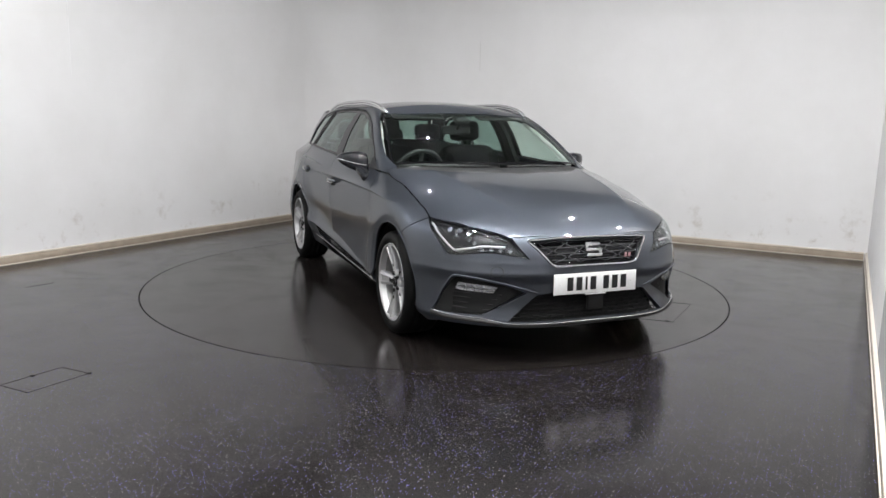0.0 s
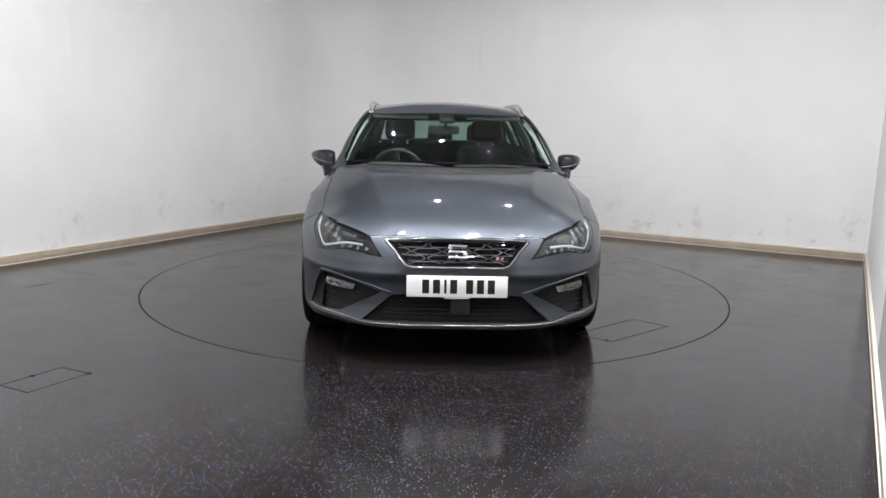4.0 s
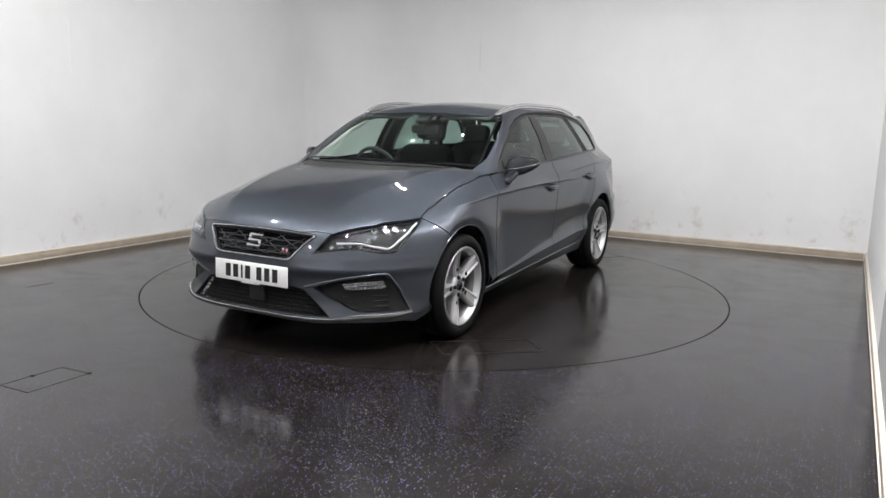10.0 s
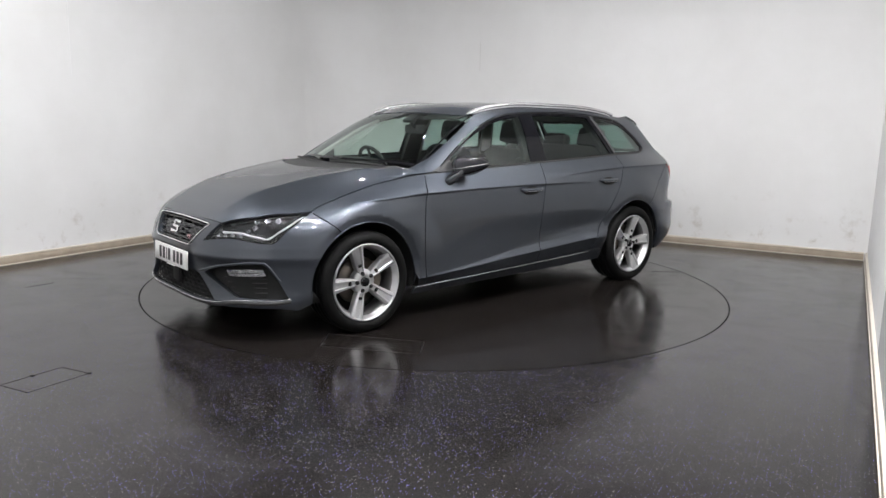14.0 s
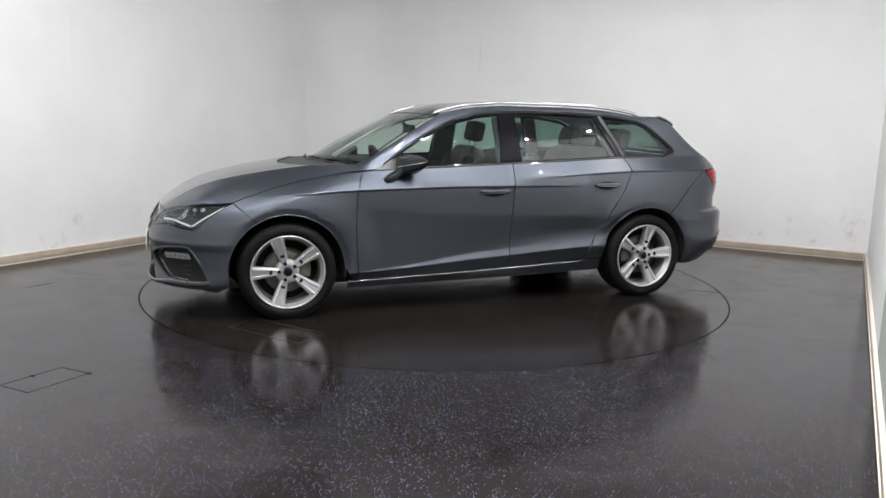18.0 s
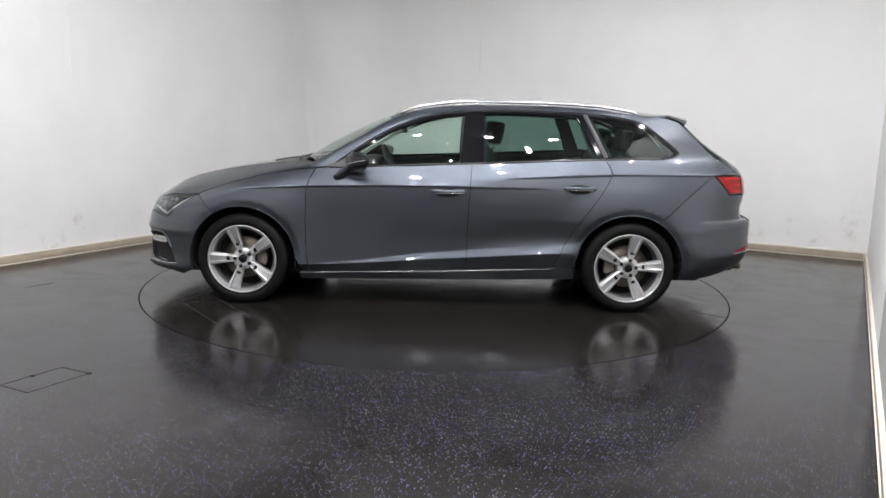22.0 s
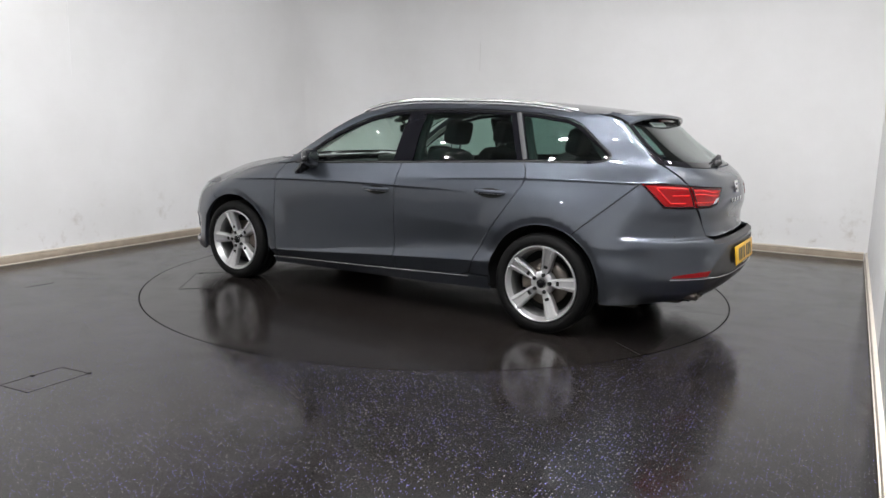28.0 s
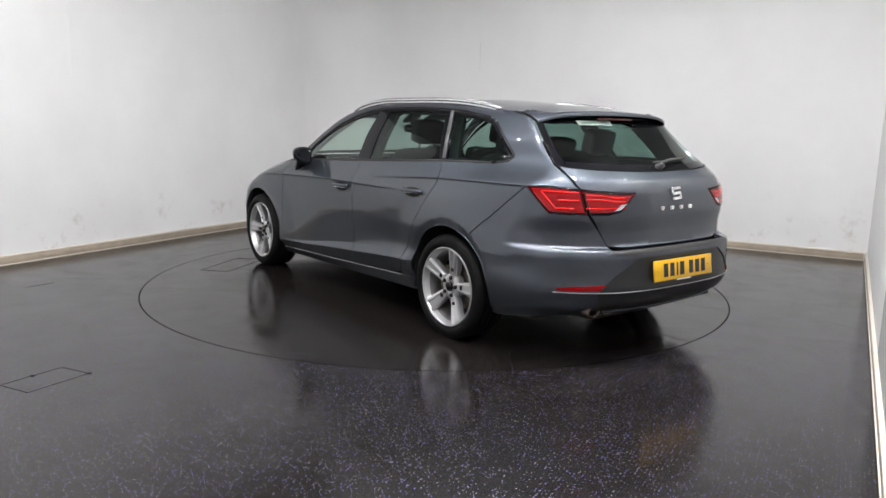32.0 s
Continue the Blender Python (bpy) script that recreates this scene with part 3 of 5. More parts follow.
def root(fun, lo, hi, n=12):
    """Where fun goes from below zero at lo to above zero at hi: halving, then two chords."""
    lo, hi = lo.copy(), hi.copy()
    for _ in range(n):
        mid = 0.5 * (lo + hi)
        inside = fun(mid) < 0
        lo, hi = np.where(inside, mid, lo), np.where(inside, hi, mid)
    fl, fh = fun(lo), fun(hi)
    for _ in range(2):
        mid = lo - fl * (hi - lo) / np.where(np.abs(fh - fl) < 1e-12, 1e-12, fh - fl)
        mid = np.clip(mid, lo, hi)
        fm = fun(mid)
        inside = fm < 0
        lo, fl = np.where(inside, mid, lo), np.where(inside, fm, fl)
        hi, fh = np.where(inside, hi, mid), np.where(inside, fh, fm)
    return mid


def on_side(p):
    x, z = p[:, 0].copy(), p[:, 1]
    y = root(lambda v: body(x, v, z), 0 * x, 0 * x + 1.3)
    return np.stack([x, y, z], 1)


def on_top(p):
    x, y = p[:, 0], p[:, 1]
    z = root(lambda v: body(x, y, v), 0 * x + 0.5, 0 * x + 1.9)
    return np.stack([x, y, z], 1)


def on_front(p):
    y, z = p[:, 0], p[:, 1]
    x = root(lambda v: body(v, y, z), 0 * y - 0.2, 0 * y + 2.6)
    return np.stack([x, y, z], 1)


def on_rear(p):
    y, z = p[:, 0], p[:, 1]
    x = -root(lambda v: body(-v, y, z), 0 * y + 0.4, 0 * y + 2.8)
    return np.stack([x, y, z], 1)


WRAP_R = 0.85


def wrapped(sign):
    """Round a corner of the car: outline in (angle x 0.85, z), angle 0 on the centre line, rays from an upright axis."""
    ax = sign * 1.25

    def run(p):
        a, z = p[:, 0] / WRAP_R, p[:, 1]
        c, s = sign * np.cos(a), np.sin(a)
        r = root(lambda v: body(ax + v * c, v * s, z), 0 * a, 0 * a + 1.6)
        return np.stack([ax + r * c, r * s, z], 1)
    return run


on_nose, on_tail = wrapped(1), wrapped(-1)


def wrap_yz(sign, pts):
    """(y, z) seen from the front or rear, as wrap coordinates."""
    p = np.array(pts, float)
    q = (on_front if sign > 0 else on_rear)(p)
    return [(float(v) * WRAP_R, float(z)) for v, z in zip(np.arctan2(q[:, 1], sign * q[:, 0] - 1.25), p[:, 1])]


def wrap_xz(sign, pts):
    """(x, z) seen from the left side, as wrap coordinates."""
    p = np.array(pts, float)
    q = on_side(p)
    return [(float(v) * WRAP_R, float(z)) for v, z in zip(np.arctan2(q[:, 1], sign * q[:, 0] - 1.25), p[:, 1])]


def normals(q):
    e = 1.5e-3
    g = np.stack([body(q[:, 0] + e, q[:, 1], q[:, 2]) - body(q[:, 0] - e, q[:, 1], q[:, 2]),
                  body(q[:, 0], q[:, 1] + e, q[:, 2]) - body(q[:, 0], q[:, 1] - e, q[:, 2]),
                  body(q[:, 0], q[:, 1], q[:, 2] + e) - body(q[:, 0], q[:, 1], q[:, 2] - e)], 1)
    return g / np.maximum(np.linalg.norm(g, axis=1, keepdims=True), 1e-9)


def inside_poly(p, poly):
    q = np.asarray(poly)
    c = np.zeros(len(p), bool)
    j = len(q) - 1
    for i in range(len(q)):
        (xi, yi), (xj, yj) = q[i], q[j]
        if yi != yj:
            c ^= ((yi > p[:, 1]) != (yj > p[:, 1])) & (p[:, 0] < (xj - xi) * (p[:, 1] - yi) / (yj - yi) + xi)
        j = i
    return c


def edge_distance(p, poly):
    q = np.asarray(poly)
    d = np.full(len(p), 9.0)
    for i in range(len(q)):
        a, b = q[i], q[(i + 1) % len(q)]
        v = b - a
        t = np.clip(((p - a) @ v) / max(v @ v, 1e-12), 0, 1)
        d = np.minimum(d, np.hypot(*(p - a - t[:, None] * v).T))
    return d


def densify(poly, step):
    out = []
    n = len(poly)
    for i in range(n):
        a, b = np.array(poly[i], float), np.array(poly[(i + 1) % n], float)
        k = max(1, int(np.ceil(np.linalg.norm(b - a) / step)))
        out += [tuple(a + (b - a) * j / k) for j in range(k)]
    return out


def inset(poly, d):
    q = np.asarray(poly, float)
    n = len(q)
    area = 0.5 * sum(q[i][0] * q[(i + 1) % n][1] - q[(i + 1) % n][0] * q[i][1] for i in range(n))
    s = 1 if area > 0 else -1
    out = []
    for i in range(n):
        a, b, c = q[i - 1], q[i], q[(i + 1) % n]
        e1, e2 = b - a, c - b
        n1 = np.array([-e1[1], e1[0]]) / max(np.hypot(*e1), 1e-9) * s
        n2 = np.array([-e2[1], e2[0]]) / max(np.hypot(*e2), 1e-9) * s
        m = n1 + n2
        k = d / max(1 + n1 @ n2, 0.35)
        out.append(tuple(b + m * k))
    return out


from mathutils.geometry import delaunay_2d_cdt


def panel(poly, where, step=0.02, gap=0.0026, lift=0.0, thick=0.012, holes=(), flip=False, shape=None, rim=True, creased=False):
    """A sheet panel on the car's skin: its flat outline is gridded, laid on the skin, and its edges are folded inwards.
    lift: how far it stands proud. shape(p2, q, n): a further push along the normal. flip: the mirrored panel."""
    loops = [densify(inset(poly, gap) if gap else poly, step)] + [densify(inset(h, -gap) if gap else h, step) for h in holes]
    pts, edges = [], []
    for lp in loops:
        o = len(pts)
        pts += lp
        edges += [(o + i, o + (i + 1) % len(lp)) for i in range(len(lp))]
    nb = len(pts)
    q = np.array(loops[0])
    lo, hi = q.min(0), q.max(0)
    gx, gy = np.meshgrid(np.arange(lo[0] + step / 2, hi[0], step), np.arange(lo[1] + step / 2, hi[1], step))
    gx = gx + (np.arange(gx.shape[0]) % 2)[:, None] * step * 0.5
    g = np.stack([gx.ravel(), gy.ravel()], 1)
    if len(g):
        keep = inside_poly(g, loops[0])
        for h in loops[1:]:
            keep &= ~inside_poly(g, h)
        g = g[keep]
    if len(g):
        d = edge_distance(g, loops[0])
        for h in loops[1:]:
            d = np.minimum(d, edge_distance(g, h))
        g = g[d > 0.45 * step]
        if creased:
            # close rows of points on both sides of each crease that crosses the panel
            rows = []
            for i, (cx, c) in CREASES.items():
                xs = np.arange(lo[0] + 0.004, hi[0], step * 0.8)
                xs = xs[np.interp(xs, cx, c) > 0.05]
                if not len(xs):
                    continue
                zc = pchip(LINES[i][0], LINES[i][1], xs)
                near = np.abs(g[:, 1] - pchip(LINES[i][0], LINES[i][1], g[:, 0]) + 0.006) < 0.015
                g = g[~(near & (np.interp(g[:, 0], cx, c) > 0.05))]
                rows += [np.stack([xs, zc + o], 1) for o in (-0.017, -0.011, -0.0055, 0.0, 0.006)]
            if rows:
                r = np.concatenate(rows)
                ok = inside_poly(r, loops[0])
                for h in loops[1:]:
                    ok &= ~inside_poly(r, h)
                r = r[ok]
                d = edge_distance(r, loops[0])
                for h in loops[1:]:
                    d = np.minimum(d, edge_distance(r, h))
                g = np.concatenate([g, r[d > 0.004]])
        pts = pts + [tuple(v) for v in g]
    vs, _, fs, ov, _, _ = delaunay_2d_cdt([Vector(p) for p in pts], edges, [], 0, 1e-6)
    p2 = np.array([tuple(v) for v in vs])
    tri = np.array([f for f in fs if len(f) == 3])
    cen = p2[tri].mean(1)
    keep = inside_poly(cen, loops[0])
    for h in loops[1:]:
        keep &= ~inside_poly(cen, h)
    tri = tri[keep]
    p3 = where(p2)
    nn = normals(p3)
    off = np.full(len(p3), lift)
    if shape is not None:
        off = off + shape(p2, p3)
    p3 = p3 + nn * off[:, None]
    # turn faces outwards
    fn = np.cross(p3[tri[:, 1]] - p3[tri[:, 0]], p3[tri[:, 2]] - p3[tri[:, 0]])
    bad = (fn * nn[tri[:, 0]]).sum(1) < 0
    tri[bad] = tri[bad][:, ::-1]
    if shape is not None:
        fn = np.cross(p3[tri[:, 1]] - p3[tri[:, 0]], p3[tri[:, 2]] - p3[tri[:, 0]])
        nn = np.zeros_like(p3)
        for k in range(3):
            np.add.at(nn, tri[:, k], fn)
        nn /= np.maximum(np.linalg.norm(nn, axis=1, keepdims=True), 1e-12)
    faces = [tuple(int(i) for i in f) for f in tri]
    verts, nrm = [tuple(v) for v in p3], [tuple(v) for v in nn]
    if rim and thick:
        cnt = {}
        for f in faces:
            for i in range(3):
                e = (f[i], f[(i + 1) % 3])
                cnt[e] = cnt.get(e, 0) + 1
        made = {}
        for (i, j) in [e for e in cnt if (e[1], e[0]) not in cnt]:
            ids = []
            dv = p3[j] - p3[i]
            sn = np.cross(dv, nn[i])
            sn = sn / max(np.linalg.norm(sn), 1e-12)
            base = len(verts)
            for k in (i, j):
                verts.append(tuple(p3[k]))
                nrm.append(tuple(sn))
            for k in (j, i):
                verts.append(tuple(p3[k] - nn[k] * thick))
                nrm.append(tuple(sn))
            faces.append((base + 1, base, base + 3, base + 2))
    if flip:
        verts = [(v[0], -v[1], v[2]) for v in verts]
        nrm = [(v[0], -v[1], v[2]) for v in nrm]
        faces = [f[::-1] for f in faces]
    me = bpy.data.meshes.new("panel")
    me.from_pydata(verts, [], faces)
    me.polygons.foreach_set("use_smooth", [True] * len(faces))
    me.normals_split_custom_set_from_vertices(nrm)
    me.update()
    return me


def strip(line, where, width, height, mat_seg=6, flip=False, closed=False, lift=0.0):
    """A raised moulding along a line on the skin."""
    p = where(np.array(line, float))
    n = normals(p)
    p = p + n * lift
    vs, fs = [], []
    m = len(p)
    for i in range(m):
        a, b = p[(i - 1) % m if closed else max(i - 1, 0)], p[(i + 1) % m if closed else min(i + 1, m - 1)]
        d = (b - a) / max(np.linalg.norm(b - a), 1e-9)
        s = np.cross(d, n[i])
        for k in range(mat_seg + 1):
            ang = math.pi * k / mat_seg
            vs.append(tuple(p[i] + s * width / 2 * math.cos(ang) + n[i] * height * math.sin(ang)))
    w = mat_seg + 1
    for i in range(m if closed else m - 1):
        j = (i + 1) % m
        for k in range(mat_seg):
            fs.append((i * w + k, j * w + k, j * w + k + 1, i * w + k + 1))
    if flip:
        vs = [(v[0], -v[1], v[2]) for v in vs]
    me = bpy.data.meshes.new("strip")
    me.from_pydata(vs, [], fs)
    bm = bmesh.new()
    bm.from_mesh(me)
    bpy.data.meshes.remove(me)
    bmesh.ops.recalc_face_normals(bm, faces=bm.faces)
    return smooth(bm)


car = empty("car", "grey metallic estate car, freshly cleaned, parked on the turntable", "car")
both = (False, True)


def arch(wx, r, a0, a1, n=22):
    """Points of a wheel arch, angles from the front over the top, in degrees."""
    return [(wx + r * math.cos(radians(a0 + (a1 - a0) * i / n)), WHEEL_Z + r * math.sin(radians(a0 + (a1 - a0) * i / n))) for i in range(n + 1)]


ARCH = 0.362


def between(a, b, n):
    return [(a[0] + (b[0] - a[0]) * i / n, a[1] + (b[1] - a[1]) * i / n) for i in range(n + 1)]


SEAM_F = between((1.638, 0.737), (WHEEL_X + ARCH * 0.5, WHEEL_Z + ARCH * math.sin(radians(60))), 7)
SEAM_R = between((-1.866, 0.944), (-WHEEL_X - ARCH * 0.5, WHEEL_Z + ARCH * math.sin(radians(60))), 10)
GLASS_EDGE = [(0.566, 1.296), (0.596, 1.200), (0.620, 1.120), (0.638, 1.055)]      # of the rear window, seen from behind (y, z)
GATE_EDGE = [(0.640, 1.02), (0.640, 0.99), (0.632, 0.955), (0.622, 0.936)]
# seen from the left side (x, z)
HOOD_GAP = [(1.638, 0.739), (1.56, 0.772), (1.416, 0.820), (1.30, 0.852), (1.187, 0.880), (1.02, 0.910)]
BELT = [(0.80, 0.935), (0.73, 0.942), (0.36, 0.960), (-0.26, 0.990), (-0.70, 1.012), (-1.12, 1.033)]
DOOR_A = [(0.825, 0.930), (0.858, 0.86), (0.876, 0.78), (0.882, 0.62), (0.880, 0.45), (0.870, 0.30), (0.862, 0.228)]
DOOR_B = [(-0.238, 0.988), (-0.226, 0.80), (-0.217, 0.572), (-0.214, 0.40), (-0.213, 0.263)]
DOOR_C = [(-1.135, 1.033), (-1.165, 0.985), (-1.180, 0.935), (-1.155, 0.885), (-1.088, 0.777), (-1.00, 0.655), (-0.924, 0.542), (-0.862, 0.43), (-0.825, 0.345), (-0.795, 0.305), (-0.745, 0.291)]
A_LINE = [(1.00, 0.915), (0.88, 0.962), (0.739, 1.033), (0.55, 1.146), (0.358, 1.258), (0.24, 1.318)]
DITCH = [(0.24, 1.318), (0.12, 1.350), (-0.05, 1.378), (-0.3, 1.392), (-0.8, 1.390), (-1.2, 1.370), (-1.42, 1.348), (-1.56, 1.322)]
D_LINE = [(float(q[0]), float(q[2])) for q in on_rear(np.array(GLASS_EDGE + GATE_EDGE))]
WIN_TOP = [(0.70, 0.958), (0.60, 1.030), (0.509, 1.092), (0.40, 1.158), (0.280, 1.222), (0.13, 1.280), (-0.032, 1.318), (-0.22, 1.335), (-0.429, 1.342), (-0.70, 1.342), (-0.951, 1.334), (-1.15, 1.320), (-1.354, 1.292), (-1.43, 1.262), (-1.54, 1.178), (-1.640, 1.092), (-1.645, 1.078), (-1.625, 1.062), (-1.547, 1.044)]


def wrap3(sign, pts):
    return [(math.atan2(y, sign * x - 1.25) * WRAP_R, z) for x, y, z in pts]


def densify_open(line, step):
    out = []
    for a, b in zip(line, line[1:]):
        n = max(1, int(math.dist(a, b) / step))
        out += between(a, b, n)[:-1]
    return out + [line[-1]]


def build_shell():
    # black sheets added inside the skin, for the shade in the gaps
    for f in both:
        poly = [(1.6, 0.20), (1.9, 0.24), (1.9, 0.66), (1.55, 0.74), (1.02, 0.88), (0.3, 0.93), (-0.4, 0.96), (-1.2, 1.0), (-1.9, 0.96), (-2.1, 0.90), (-2.1, 0.28), (-1.7, 0.24)] + arch(-WHEEL_X, 0.37, 180, 0) + arch(WHEEL_X, 0.37, 180, 0)
        part("gap_backing", panel(poly, on_side, 0.05, 0, lift=-0.014, rim=False, flip=f), GAP, car)


def build_panels():
    wing = HOOD_GAP + [(0.93, 0.925), (0.825, 0.933)] + DOOR_A[1:] + [(0.90, 0.224)] + arch(WHEEL_X, ARCH, 188, 60)[2:-1] + SEAM_F[::-1][:-1]
    fdoor = [(0.825, 0.931)] + BELT[1:3] + DOOR_B + [(0.0, 0.253), (0.40, 0.239)] + DOOR_A[::-1][:-1]
    rdoor = DOOR_B[::-1] + [(-0.26, 0.990), (-0.70, 1.012)] + DOOR_C + [(-0.40, 0.270)]
    sill = [(0.93, 0.222), (0.862, 0.224), (0.40, 0.236), (0.0, 0.250), (-0.40, 0.267), (-0.745, 0.285), (-0.80, 0.30), (-0.945, 0.30), (-0.955, 0.212), (-0.5, 0.192), (0.0, 0.182), (0.5, 0.174), (0.935, 0.170)]
    quarter = [(-0.80, 0.304), (-0.825, 0.345), (-0.862, 0.43), (-0.924, 0.542), (-1.00, 0.655), (-1.088, 0.777), (-1.155, 0.885), (-1.180, 0.935), (-1.165, 0.985), (-1.135, 1.031),
               (-1.30, 1.036), (-1.547, 1.040), (-1.63, 1.056), (-1.655, 1.080), (-1.645, 1.10), (-1.54, 1.186), (-1.43, 1.270), (-1.354, 1.300), (-1.15, 1.328), (-0.951, 1.342), (-0.70, 1.350), (-0.429, 1.350), (-0.22, 1.343), (-0.032, 1.326),
               (0.13, 1.288), (0.280, 1.230), (0.40, 1.166), (0.509, 1.100), (0.60, 1.038), (0.70, 0.966), (0.76, 0.944), (0.83, 0.936), (0.93, 0.928)]
    frame_only = quarter[10:]
    side_frame = frame_only + A_LINE + DITCH[1:] + D_LINE + [(-2.06, 0.940), (-1.99, 0.947)] + SEAM_R + arch(-WHEEL_X, ARCH, 120, -4)[1:] + [(-0.945, 0.306)] + quarter[:10]
    for f in both:
        part("front_wing", panel(wing, on_side, 0.018, flip=f, creased=True), PAINT, car)
        part("front_door", panel(fdoor, on_side, 0.018, flip=f, creased=True), PAINT, car)
        part("rear_door", panel(rdoor, on_side, 0.018, flip=f, creased=True), PAINT, car)
        part("sill", panel(sill, on_side, 0.02, flip=f), PAINT, car)
        part("body_side", panel(side_frame, on_side, 0.018, flip=f, creased=True), PAINT, car)
        part("sill_moulding", strip([(0.93, 0.218), (0.40, 0.234), (0.0, 0.248), (-0.40, 0.264), (-0.80, 0.285)], on_side, 0.0045, 0.003, flip=f), SATIN, car)
        # windows
        fw = [(0.66, 0.972), (0.58, 1.032), (0.49, 1.090), (0.39, 1.148), (0.275, 1.205), (0.13, 1.260), (-0.03, 1.298), (-0.185, 1.316), (-0.155, 0.996), (0.36, 0.972)]
        rw = [(-0.315, 1.322), (-0.45, 1.328), (-0.70, 1.328), (-0.955, 1.318), (-1.085, 1.045), (-0.70, 1.024), (-0.315, 1.005)]
        qw = [(-1.045, 1.314), (-1.15, 1.304), (-1.345, 1.276), (-1.42, 1.246), (-1.53, 1.164), (-1.622, 1.09), (-1.60, 1.066), (-1.54, 1.054), (-1.30, 1.052), (-1.165, 1.050)]
        ring = WIN_TOP + [(-1.30, 1.040), (-1.135, 1.036)] + [(-0.70, 1.014), (-0.26, 0.992), (0.36, 0.962), (0.66, 0.948)]
        part("window_surround", panel(ring, on_side, 0.02, 0, lift=-0.004, holes=[fw, rw, qw], flip=f), PILLAR, car, "satin black window pillars")
        part("front_side_window", panel(fw, on_side, 0.03, -0.004, lift=-0.008, rim=False, flip=f), GLASS_F, car, "green-tinted front side glass")
        part("rear_side_window", panel(rw, on_side, 0.03, -0.004, lift=-0.008, rim=False, flip=f), GLASS_R, car, "dark privacy glass of the rear door")
        part("quarter_window", panel(qw, on_side, 0.03, -0.004, lift=-0.008, rim=False, flip=f), GLASS_R, car, "dark privacy quarter glass")
        part("waist_seal", strip(curve_through(BELT[1:] + [(-1.30, 1.039), (-1.52, 1.043)], 4), on_side, 0.014, 0.005, flip=f), SEAL, car)
    gap_line = on_side(np.array(densify_open(HOOD_GAP, 0.05)))
    hood_edge = [(2.072, 0.0), (2.068, 0.15), (2.056, 0.30), (2.048, 0.40), (2.037, 0.466), (1.966, 0.556), (1.896, 0.631), (1.760, 0.717)] + [(float(q[0]), float(q[1])) for q in gap_line] + [(0.93, 0.755), (0.885, 0.715), (0.93, 0.665), (1.07, 0.59), (1.16, 0.45), (1.235, 0.25), (1.27, 0.0)]
    hood = hood_edge + [(x, -y) for x, y in hood_edge[1:-1]][::-1]
    part("bonnet", panel(hood, on_top, 0.022, 0.0008), PAINT, car)
    cowl_half = [(1.265, 0.0), (1.23, 0.25), (1.155, 0.45), (1.065, 0.59), (0.925, 0.665), (0.88, 0.715), (0.92, 0.755), (0.84, 0.755), (0.86, 0.68), (0.935, 0.50), (0.99, 0.30), (1.02, 0.0)]
    part("scuttle", panel(cowl_half + [(x, -y) for x, y in cowl_half[1:-1]][::-1], on_top, 0.03, lift=-0.010), TRIM, car, "black plastic scuttle below the windscreen")
    ws_half = [(0.0, 0.992), (0.25, 0.993), (0.50, 0.993), (0.62, 0.986), (0.70, 0.978), (0.712, 0.990), (0.695, 1.05), (0.655, 1.17), (0.612, 1.29), (0.595, 1.322), (0.45, 1.331), (0.22, 1.337), (0.0, 1.339)]
    ws = ws_half + [(-y, z) for y, z in ws_half[1:-1]][::-1]
    inner = inset(ws, 0.013)
    part("windscreen", panel(ws, on_front, 0.03, 0, lift=-0.003, rim=False, holes=[inner]), GLOSSB, car, "black edge band of the windscreen")
    part("windscreen_glass", panel(inner, on_front, 0.03, 0, lift=-0.003, rim=False), GLASS_W, car, "pale green windscreen glass")
    roof_half = [(0.335, 0.0), (0.33, 0.25), (0.312, 0.45), (0.272, 0.557), (0.0, 0.566), (-0.6, 0.566), (-1.2, 0.556), (-1.50, 0.560), (-1.56, 0.572), (-1.615, 0.562), (-1.635, 0.45), (-1.65, 0.30), (-1.655, 0.0)]
    part("roof", panel(roof_half + [(x, -y) for x, y in roof_half[1:-1]][::-1], on_top, 0.03), PAINT, car)
    # tail
    gl_half = [(0.0, 1.022), (0.30, 1.026), (0.50, 1.036), (0.61, 1.046)] + [(y - 0.004, z) for y, z in GLASS_EDGE[::-1]] + [(0.40, 1.300), (0.0, 1.302)]
    glass = gl_half + [(-y, z) for y, z in gl_half[1:-1]][::-1]
    gin = inset(glass, 0.03)
    part("rear_window_band", panel(glass, on_rear, 0.03, 0, lift=-0.003, rim=False, holes=[gin]), PILLAR, car, "black edge of the rear window")
    part("rear_window", panel(gin, on_rear, 0.03, 0, lift=-0.003, rim=False), GLASS_R, car, "dark privacy rear window")
    boot_half = [(0.0, 1.018), (0.30, 1.022), (0.50, 1.032), (0.612, 1.042), (0.632, 1.049)] + [(y - 0.003, z) for y, z in GATE_EDGE] + [(0.541, 0.927), (0.325, 0.915), (0.368, 0.872), (0.428, 0.822), (0.493, 0.808), (0.592, 0.808), (0.536, 0.721), (0.487, 0.640), (0.40, 0.632), (0.0, 0.630)]
    part("tailgate", panel(boot_half + [(-y, z) for y, z in boot_half[1:-1]][::-1], on_rear, 0.02), PAINT, car)


build_shell()
build_panels()


def half_loop(pts):
    """Wrap coordinates of half an outline (3D points from the centre line round to the centre line), closed by its mirror image."""
    return pts + [(-a, z) for a, z in pts[::-1] if abs(a) > 1e-6]


